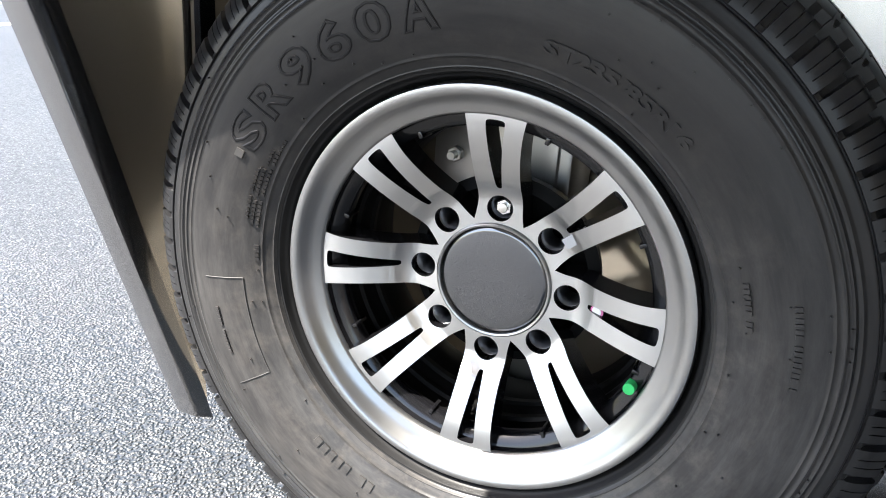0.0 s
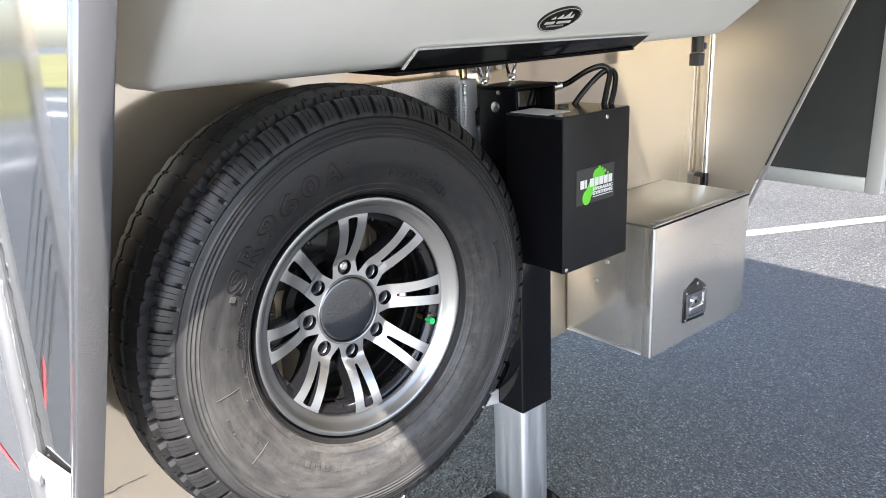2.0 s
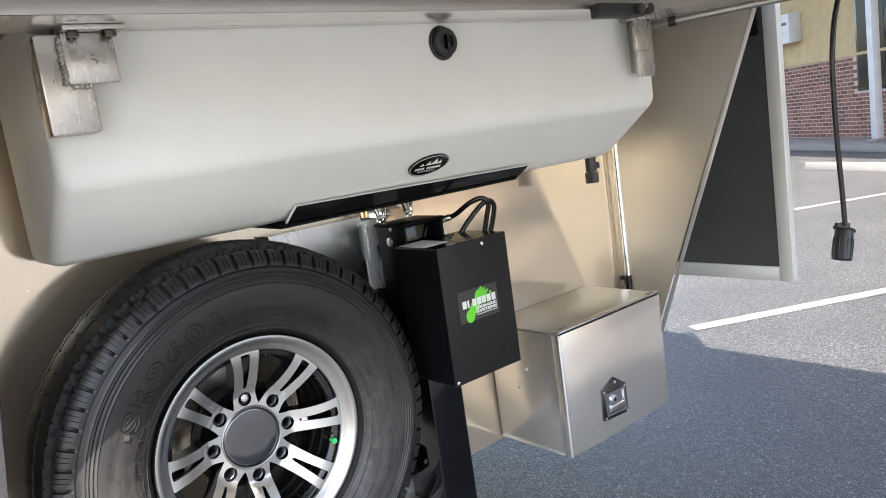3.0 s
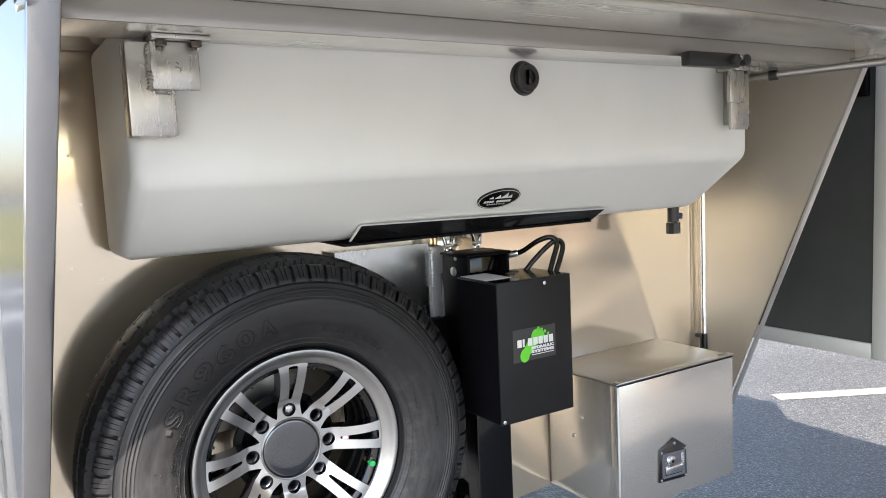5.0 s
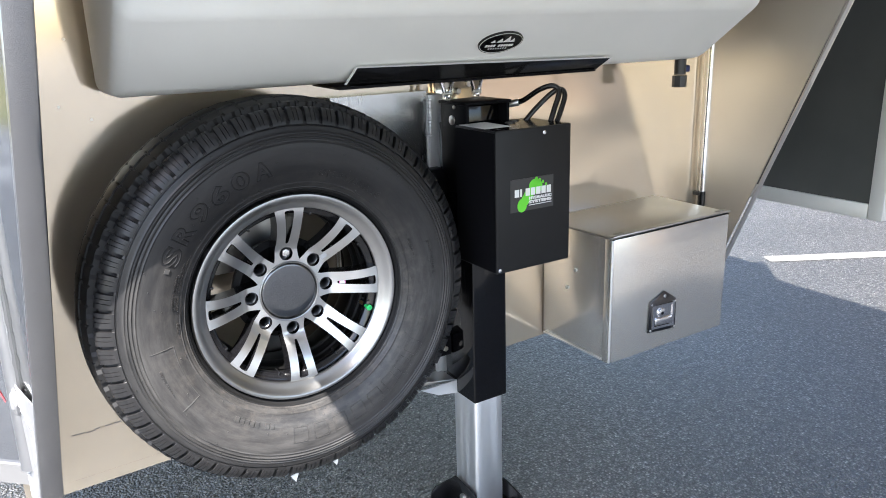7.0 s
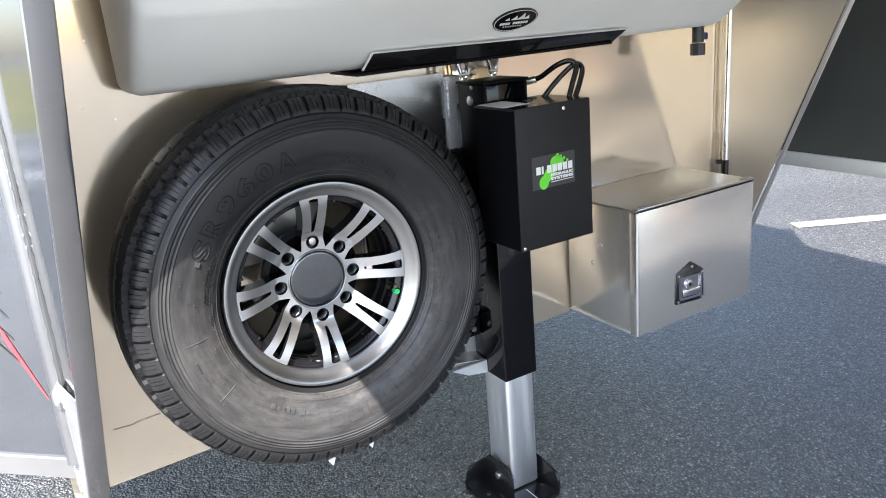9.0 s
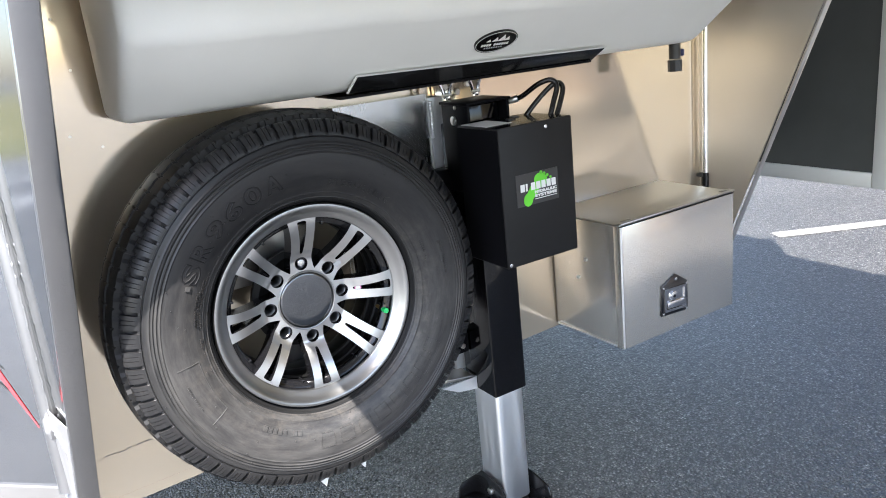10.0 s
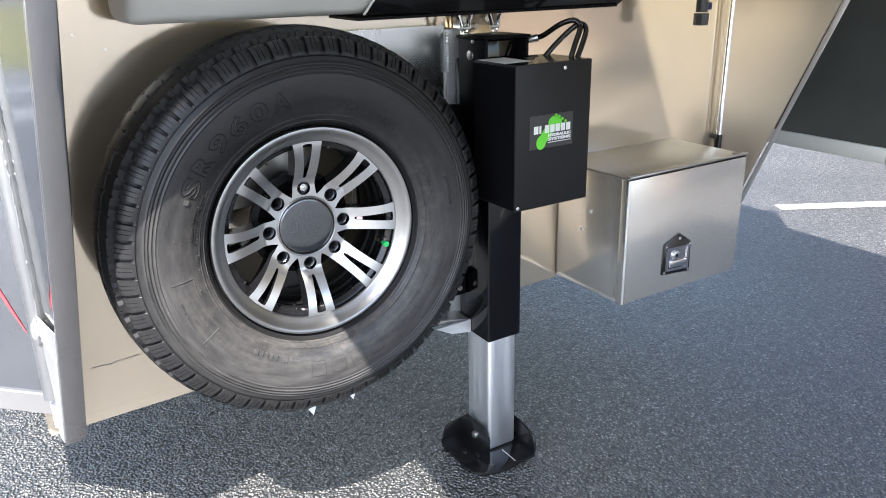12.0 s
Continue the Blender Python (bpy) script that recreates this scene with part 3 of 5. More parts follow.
# ---- water tank and what hangs with it ----
def tank():
    ob = thing("water_tank", (0.52, 0.9, 1.22), "white translucent plastic water tank hung under the gooseneck", "tank")
    xl, xr = -0.294, 1.316
    prof = [(0.705, 1.638), (0.705, 1.365), (0.895, 1.222), (1.06, 1.222), (1.06, 1.638)]
    bm = prism(prof, "x", xl, xr)
    bmesh.ops.bevel(bm, geom=list(bm.edges), offset=0.026, segments=5, affect="EDGES", profile=0.5)
    part("body", local(bm, ob), m_tank, ob, smooth=60)
    cap = Matrix.Translation((0.527 - 0.52, 0.705 - 0.9, 1.557 - 1.22))
    part("filler_ring", moved(lathe([(0.020, -0.004), (0.034, -0.006), (0.038, 0.0), (0.038, 0.006)], 32), cap), m_plastic, ob, "black threaded filler ring")
    lid = lathe([(0.0, -0.014), (0.016, -0.014), (0.017, -0.020), (0.026, -0.020), (0.030, -0.017), (0.031, -0.004)], 32)
    part("filler_cap", moved(lid, cap), m_plastic, ob, "black screw cap")
    part("cap_grip", moved(block(-0.004, 0.004, -0.024, -0.010, -0.016, 0.016, 0.002), cap), m_gloss, ob)


tank()
# local frame of the tank's sloped lower face
FACE = Matrix.Translation((0.514, 0.796, 1.2953)) @ Matrix.Rotation(math.atan2(0.190, 0.143), 4, "X") @ Matrix.Rotation(radians(-1.0), 4, "Y")


def oval(rx, rz, y0, y1, segs=40):
    return prism([(rx * math.cos(2 * math.pi * i / segs), rz * math.sin(2 * math.pi * i / segs)) for i in range(segs)], "y", y0, y1)


def tank_badge():
    ob = thing("tank_badge", FACE.translation, "oval black badge with white mountain peaks on the tank", "badge")
    ob.matrix_world = FACE
    part("plate", oval(0.058, 0.037, -0.0035, 0.004), m_tray, ob)
    ring = merge(*[moved(block(-0.0045, 0.0045, -0.0042, -0.003, -0.0005, 0.0005, 0), Matrix.Translation((0.055 * math.cos(a), 0, 0.034 * math.sin(a))) @ Matrix.Rotation(-math.atan2(0.034 * math.cos(a), -0.055 * math.sin(a)), 4, "Y")) for a in (2 * math.pi * i / 40 for i in range(40))])
    part("border", ring, m_white, ob, "thin white border")
    for x, w, h in ((-0.024, 0.012, 0.008), (-0.006, 0.016, 0.013), (0.012, 0.020, 0.020), (0.027, 0.014, 0.012)):
        part("peak", prism([(x - w / 2, 0.004), (x + w / 2, 0.004), (x + w * 0.1, 0.004 + h), (x - w * 0.1, 0.004 + h * 0.6)], "y", -0.0045, -0.003), m_white, ob)
    for i in range(11):
        if i != 4:
            part("word_bar", block(-0.0385 + i * 0.007, -0.0335 + i * 0.007, -0.0045, -0.003, -0.0115, -0.0045, 0), m_white, ob)
    for i in range(8):
        part("word_bar", block(-0.026 + i * 0.0066, -0.0225 + i * 0.0066, -0.0045, -0.003, -0.0205, -0.0165, 0), m_label, ob)



tank_badge()


def tank_support():
    ob = thing("tank_support", (0.53, 0.88, 1.21), "black angle iron carrying the tank, with slanted ends", "angle iron")
    bm = prism([(0.165, 1.221), (0.178, 1.254), (0.905, 1.242), (0.878, 1.212)], "y", -0.0035, 0.0035, 0.001)
    for v in bm.verts:
        v.co.y += 0.872 - (v.co.z - 1.222) * 0.9
    part("face", local(bm, ob), m_tray, ob)
    edge = prism([(0.178, 1.2545), (0.178, 1.2575), (0.908, 1.2455), (0.906, 1.2425)], "y", -0.0045, 0.0025)
    for v in edge.verts:
        v.co.y += 0.872 - (v.co.z - 1.222) * 0.9
    part("edge", local(edge, ob), m_white, ob, "thin white line along the upper edge")
    edge = prism([(0.1635, 1.221), (0.1765, 1.2572), (0.1795, 1.2572), (0.1665, 1.221)], "y", -0.0052, 0.0020)
    for v in edge.verts:
        v.co.y += 0.872 - (v.co.z - 1.222) * 0.9
    part("edge", local(edge, ob), m_white, ob, "thin white line along the slanted edge")
    part("flange", local(prism([(0.150, 0.872), (0.875, 0.872), (0.86, 1.05), (0.165, 1.05)], "z", 1.210, 1.2155), ob), m_black, ob)


tank_support()


def bracket(x, kind):
    """A welded aluminium hanger in front of the tank."""
    ob = thing("tank_bracket", (x, 0.69, 1.6), "welded aluminium tank bracket bolted under the gooseneck", "bracket", "tank brackets")
    if kind == "left":
        part("tube", local(block(-0.292, -0.219, 0.660, 0.7045, 1.440, 1.589, 0.004), ob), m_bracket, ob)
        part("plate", local(block(-0.256, -0.180, 0.650, 0.659, 1.513, 1.589, 0.003), ob), m_bracket, ob)
        part("flange", local(block(-0.256, -0.165, 0.630, 0.700, 1.5895, 1.5975, 0.002), ob), m_bracket, ob)
        part("weld_bead", local(weld(((-0.257, 0.656, 1.512), (-0.257, 0.656, 1.585)), 0.0065), ob), m_bracket, ob)
        part("weld_bead", local(weld(((-0.252, 0.657, 1.511), (-0.220, 0.657, 1.511)), 0.005), ob), m_bracket, ob)
        for x0, z0, x1, z1 in ((-0.218, 1.5560, -0.213, 1.5535), (-0.219, 1.5490, -0.2105, 1.5460), (-0.212, 1.5425, -0.2085, 1.5445)):
            part("stain", local(pipe([(x0, 0.6500, z0), (0.5 * (x0 + x1), 0.6500, 0.5 * (z0 + z1) + 0.001), (x1, 0.6500, z1)], 0.0010, 6, 2), ob), m_scuff, ob)
        bolts = ((-0.240, 0.6405), (-0.186, 0.6405))
    else:
        part("tube", local(merge(block(1.133, 1.207, 0.655, 0.664, 1.436, 1.586, 0.002), block(1.165, 1.200, 0.664, 0.7045, 1.45, 1.586, 0.002)), ob), m_bracket, ob)
        part("plate", local(block(1.114, 1.172, 0.644, 0.6545, 1.504, 1.586, 0.002), ob), m_bracket, ob)
        part("flange", local(block(1.130, 1.240, 0.640, 0.700, 1.5865, 1.5975, 0.002), ob), m_bracket, ob)
        bolts = ((1.190, 0.648),)
    ob.location.x += 0.039 if kind == "right" else -0.006
    for bx, by in bolts:
        hexa = bmesh.new()
        bmesh.ops.create_cone(hexa, cap_ends=True, segments=6, radius1=0.009, radius2=0.009, depth=0.008, matrix=Matrix.Translation((bx, by, 1.5845)))
        part("bolt_head", moved(hexa, Matrix.Translation((-x, -0.69, -1.6))), m_bolt_dark, ob, smooth=0)


bracket(-0.24, "left")
bracket(1.22, "right")


def drain_valve():
    ob = thing("drain_valve", (1.288, 0.950, 1.238), "black plastic drain valve under the tank", "valve")
    for name, r, a, b, seg in (("nipple", 0.011, 0.0, -0.035, 20), ("body", 0.017, -0.014, -0.062, 20), ("nut", 0.021, -0.065, -0.098, 8)):
        bm = bmesh.new()
        bmesh.ops.create_cone(bm, cap_ends=True, segments=seg, radius1=r, radius2=r, depth=a - b, matrix=Matrix.Translation((0, 0, (a + b) / 2)))
        part(name, bm, m_plastic, ob)
    part("knob", block(0.014, 0.034, -0.010, 0.010, -0.056, -0.036, 0.004), m_blue, ob, "dark blue knob")


drain_valve()


def vent_tube():
    ob = thing("vent_tube", (1.583, 1.075, 0.70), "chrome tube with black hose end in the wall corner", "tube")
    part("tube", pipe([(0, 0, 0.055), (0, 0, 0.3), (0, 0, 0.95)], 0.011, 16, 2), m_chrome, ob)
    part("hose_end", pipe([(0, 0, -0.03), (0, 0, 0.02), (0, 0, 0.062)], 0.013, 14, 2), m_hose, ob)
    part("clip", block(-0.020, 0.020, -0.002, 0.023, 0.048, 0.060, 0.002), m_plastic, ob)


vent_tube()


def conduit():
    ob = thing("conduit", (1.43, 0.55, 1.58), "thin aluminium conduit under the gooseneck with a black coupling", "conduit")
    part("tube", local(pipe([(1.36, 0.74, 1.583), (1.41, 0.60, 1.585), (1.48, 0.42, 1.588), (1.56, 0.20, 1.590), (1.60, -0.20, 1.590)], 0.010, 12, 6), ob), m_trim, ob)
    part("coupling", local(pipe([(1.380, 0.687, 1.5835), (1.384, 0.677, 1.5836), (1.388, 0.667, 1.5838)], 0.0140, 12, 3), ob), m_plastic, ob)
    part("clamp", local(block(1.445, 1.475, 0.43, 0.50, 1.596, 1.606, 0.002), ob), m_trim, ob)
    part("clamp_screw", local(block(1.455, 1.463, 0.46, 0.468, 1.585, 1.597, 0.002), ob), m_bolt, ob)


conduit()


def junction():
    ob = thing("junction_box", (1.14, 0.66, 1.60), "black wiring junction box above the tank corner", "junction box")
    part("housing", local(block(0.862, 1.040, 0.530, 0.5585, 1.573, 1.6055, 0.005), ob), m_plastic, ob)
    for x in (1.012, 1.050):
        part("socket", local(moved(disc(0.013, 0.0, 0.04, 16, 0.002), Matrix.Translation((x, 0.518, 1.590))), ob), m_plastic, ob)
    part("screw", local(moved(disc(0.006, 0.0, 0.01, 12), Matrix.Translation((1.022, 0.512, 1.594))), ob), m_chrome, ob)


junction()


# ---- spare wheel ----
SIDE = [(0.2190, 0.832), (0.2225, 0.819), (0.2275, 0.808), (0.2335, 0.7985), (0.243, 0.7905), (0.265, 0.779), (0.285, 0.7725), (0.305, 0.7695), (0.325, 0.7690), (0.345, 0.7715), (0.356, 0.7742), (0.362, 0.7762)]
AXLE_Y, TYRE_MID = 0.867, 0.888


def side_y(r):
    """The sidewall's y at a radius."""
    for (r0, y0), (r1, y1) in zip(SIDE, SIDE[1:]):
        if r <= r1:
            return y0 + (y1 - y0) * max(0.0, (r - r0) / (r1 - r0))
    return SIDE[-1][1]


def ridge(r):
    """Fine moulded rings on the sidewall, in metres outwards."""
    out = 0.0
    for c, w, h in ((0.2230, 0.0012, -0.0010), (0.2265, 0.0016, 0.0012), (0.2320, 0.0013, 0.0010), (0.2365, 0.0012, 0.0008), (0.2470, 0.0012, 0.0006), (0.3300, 0.0013, 0.0006), (0.3370, 0.0014, 0.0010), (0.3430, 0.0012, 0.0010), (0.3490, 0.0014, 0.0007), (0.3615, 0.0011, -0.0016)):
        out += 2.2 * h * math.exp(-((r - c) / w) ** 2)
    return out


def tyre_mesh():
    """The tyre in one skin: ringed sidewall, notched and siped shoulder, domed crown with three ribs."""
    half = []
    n = 130
    for i in range(n):
        r = 0.2190 + (0.362 - 0.2190) * i / (n - 1)
        y = sum(side_y(min(0.362, max(0.2190, r + d))) for d in (-0.006, -0.003, 0, 0.003, 0.006)) / 5
        half.append((r, y - ridge(r), "side"))
    crown = lambda y: 0.4125 - 1.75 * (y - TYRE_MID) ** 2
    shoulder = [(0.3632, 0.7762, "lug"), (0.3680, 0.7768, "lug"), (0.3740, 0.7790, "lug"), (0.3800, 0.7822, "lug"), (0.3860, 0.7866, "lug"), (0.3905, 0.7905, "lug"), (0.3935, 0.7940, "lug"), (0.3945, 0.7975, "lug"), (0.3950, 0.8000, "lug")]
    tread = list(shoulder)
    ribs = [(0.816, 0.850), (0.861, 0.915), (0.926, 0.960)]
    last = 0.8000
    for a, b in ribs:
        deep = min(0.3950 if last < 0.81 else crown(last), crown(a)) - 0.011
        tread += [(deep, last + 0.0014, "groove"), (deep, a - 0.0014, "groove")]
        tread += [(crown(a + f * (b - a)), a + f * (b - a), "rib" if f < 0.2 or f > 0.8 else "groove") for f in (0.0, 0.16, 0.28, 0.5, 0.72, 0.84, 1.0)]
        last = b
    tread += [(0.3840, last + 0.0014, "groove"), (0.3840, 2 * TYRE_MID - 0.8000 - 0.0014, "groove")]
    tread += [(r, 2 * TYRE_MID - y, kind) for r, y, kind in shoulder[::-1]]
    back = [(r, 2 * TYRE_MID - y, "back") for r, y, _ in half[::-3]]
    prof = half + tread + back
    pitches, angles, flags = 68, [], []
    for p in range(pitches):
        for f, tag in ((0.0, ""), (0.025, "n"), (0.08, "n"), (0.14, "n"), (0.20, "n"), (0.225, ""), (0.46, ""), (0.467, "s"), (0.488, "s"), (0.495, ""), (0.70, ""), (0.707, "s"), (0.728, "s"), (0.735, "")):
            angles.append(2 * math.pi * (p + f) / pitches)
            flags.append((tag, f))
    bm = bmesh.new()
    rings = []
    for a, (tag, wide) in zip(angles, flags):
        ring = []
        for r, y, kind in prof:
            inward = 1 if y < TYRE_MID else -1
            if kind == "lug" and tag:
                # a tongue-shaped notch that deepens towards the crown, or a knife-thin sipe
                far = min(1.0, max(0.0, (r - 0.3655) / 0.010)) if tag == "n" else min(1.0, max(0.0, (r - 0.372) / 0.004))
                deep = far * (0.0095 if tag == "n" else 0.0040)
                flank = min(1.0, max(0.0, (0.4000 - r) / 0.012))
                r, y = r - deep * (1.0 - 0.55 * flank), y + inward * 0.75 * deep * flank
            elif kind in ("rib", "groove"):
                if kind == "rib" and tag == "n" and wide < 0.1:
                    r -= 0.0030
                y += 0.0026 if 0.2 < wide < 0.6 else -0.0014
            ring.append(bm.verts.new((r * math.cos(a), y - AXLE_Y, r * math.sin(a))))
        rings.append(ring)
    m = len(prof)
    for i in range(len(rings)):
        p, q = rings[i], rings[(i + 1) % len(rings)]
        for j in range(m - 1):
            f = bm.faces.new((p[j], q[j], q[j + 1], p[j + 1]))
            f.material_index = 1 if prof[j][1] > 0.7990 else 0
    bmesh.ops.recalc_face_normals(bm, faces=bm.faces)
    return bm


def letters(text, size, line=0.0):
    """A word as a flat mesh: (x, y) in metres from its lower left corner; line: raised outlines of that thickness alone."""
    cu = bpy.data.curves.new("word", "FONT")
    cu.body, cu.size, cu.resolution_u = text, size, 3
    if line:
        cu.fill_mode, cu.bevel_depth, cu.bevel_resolution, cu.offset = "NONE", line, 1, 0.03 * size
    else:
        cu.extrude, cu.offset = 0.0006, 0.05 * size
    ob = new("word", cu)
    me = bpy.data.meshes.new_from_object(ob.evaluated_get(bpy.context.evaluated_depsgraph_get()))
    bm = bmesh.new()
    bm.from_mesh(me)
    bpy.data.objects.remove(ob)
    bpy.data.curves.remove(cu)
    bpy.data.meshes.remove(me)
    return bm


def flat_word(text, size, wide, x, y, z):
    """A word standing upright and facing -y, stretched to a width."""
    bm = letters(text, size)
    x1 = max(v.co.x for v in bm.verts)
    for v in bm.verts:
        v.co = Vector((x + v.co.x * wide / x1, y - v.co.z, z + v.co.y))
    return bm


def onto_sidewall(bm, start, r0, proud=0.0013, stretch=1.0):
    """Wraps a flat mesh round the tyre, clockwise from an angle in degrees, feet towards the hub."""
    bmesh.ops.subdivide_edges(bm, edges=[e for e in bm.edges if e.calc_length() > 0.012], cuts=2)
    for v in bm.verts:
        a, r = radians(start) - stretch * v.co.x / r0, r0 + v.co.y
        y = side_y(r) - AXLE_Y - proud - (0.0006 if v.co.z > 0 else -0.0012) * min(1.0, abs(v.co.z) / 0.0006)
        v.co = Vector((r * math.cos(a), y, r * math.sin(a)))
    return bm


def arc_word(text, size, start, end, r0, line=0.0):
    """A word round the sidewall from one angle to another, feet towards the hub."""
    bm = letters(text, size, line)
    x0, x1 = min(v.co.x for v in bm.verts), max(v.co.x for v in bm.verts)
    for v in bm.verts:
        v.co.x = (v.co.x - x0) * radians(start - end) * r0 / (x1 - x0)
    return onto_sidewall(bm, start, r0, 0.0004 if line else 0.0008)


def flat_bars(rows, size):
    """Plain bars in place of small print: (start, end, height) rows."""
    bm = bmesh.new()
    for x0, x1, z in rows:
        quad_box(bm, x0, x1, z, z + size, -0.0006, 0.0006)
    return bm


def ring_line(pts, w):
    """A thin raised line on the sidewall through (degrees, radius) points."""
    out = []
    for (a0, r0), (a1, r1) in zip(pts, pts[1:]):
        n = 14
        line = []
        for i in range(n + 1):
            a, r = radians(a0 + (a1 - a0) * i / n), r0 + (r1 - r0) * i / n
            line.append((r * math.cos(a), side_y(r) - AXLE_Y - 0.0006, r * math.sin(a)))
        out.append(pipe(line, w, 6, 1))
    return merge(*out)


def fill_plate(loops, y0, y1):
    """A plate in the x-z plane from closed loops, the later ones holes."""
    bm = bmesh.new()
    for loop in loops:
        vs = [bm.verts.new((x, y0, z)) for x, z in loop]
        for a, b in zip(vs, vs[1:] + vs[:1]):
            bm.edges.new((a, b))
    bmesh.ops.triangle_fill(bm, use_beauty=True, edges=list(bm.edges))
    got = bmesh.ops.extrude_face_region(bm, geom=list(bm.faces))
    bmesh.ops.translate(bm, vec=(0, y1 - y0, 0), verts=[v for v in got["geom"] if isinstance(v, bmesh.types.BMVert)])
    bmesh.ops.recalc_face_normals(bm, faces=bm.faces)
    return bm


def spline(pts, n=6):
    out = []
    for i in range(len(pts) - 1):
        p0, p1, p2, p3 = (Vector(pts[max(0, min(len(pts) - 1, j))]) for j in (i - 1, i, i + 1, i + 2))
        for s in range(n):
            t = s / n
            out.append(tuple(0.5 * (2 * p1 + (p2 - p0) * t + (2 * p0 - 5 * p1 + 4 * p2 - p3) * t * t + (3 * p1 - p0 - 3 * p2 + p3) * t ** 3)))
    return out + [tuple(pts[-1])]


def spoke_mesh():
    """One forked spoke with its bolt hole: an eighth of the wheel face, pointing up."""
    h = math.pi / 8
    right = [(0.0640 * math.sin(h), 0.0640 * math.cos(h)), (0.0725 * math.sin(h), 0.0725 * math.cos(h))]
    right += spline([(0.0262, 0.0745), (0.0250, 0.0850), (0.0245, 0.1000), (0.0246, 0.1200), (0.0258, 0.1430), (0.0282, 0.1680), (0.0318, 0.1888)])
    arc = [(0.1915 * math.sin(a), 0.1915 * math.cos(a)) for a in (0.158, 0.11, 0.055, 0.0, -0.055, -0.11, -0.158)]
    left = [(-x, z) for x, z in right[::-1]]
    inner = [(0.0640 * math.sin(a), 0.0640 * math.cos(a)) for a in (-h * 0.66, -h * 0.33, 0, h * 0.33, h * 0.66)]
    slot_r = spline([(0.0, 0.1080), (0.0028, 0.1100), (0.0044, 0.1230), (0.0062, 0.1420), (0.0084, 0.1640), (0.0098, 0.1790), (0.0086, 0.1842), (0.0, 0.1854)])
    slot = slot_r + [(-x, z) for x, z in slot_r[-2:0:-1]]
    hole = [(0.0146 * math.cos(2 * math.pi * i / 28), 0.0838 + 0.0146 * math.sin(2 * math.pi * i / 28)) for i in range(28)]
    bm = fill_plate([right + arc + left + inner, slot, hole], 0.0, 0.038)
    for i in range(22):
        bmesh.ops.bisect_plane(bm, geom=bm.verts[:] + bm.edges[:] + bm.faces[:], plane_co=(0, 0, 0.088 + 0.005 * i), plane_no=(0, 0, 1), dist=1e-5)
    for f in bm.faces:
        f.material_index = 0 if f.normal.y < -0.9 else 1
    for v in bm.verts:
        u = min(1.0, max(0.0, (math.hypot(v.co.x, v.co.z) - 0.094) / 0.098))
        v.co.y -= 0.043 * math.sin(0.5 * math.pi * u) * min(1.0, 0.55 + 2.2 * u)
    me = mesh_of("spoke", bm, m_face, 40)
    me.materials.append(m_rim_black)
    return me


def hex_nut(r, y0, y1):
    bm = bmesh.new()
    bmesh.ops.create_cone(bm, cap_ends=True, segments=6, radius1=r, radius2=r, depth=y1 - y0, matrix=Matrix.Translation((0, (y0 + y1) / 2, 0)) @ Matrix.Rotation(radians(90), 4, "X"))
    bmesh.ops.bevel(bm, geom=list(bm.edges), offset=0.001, segments=1, affect="EDGES")
    return bm


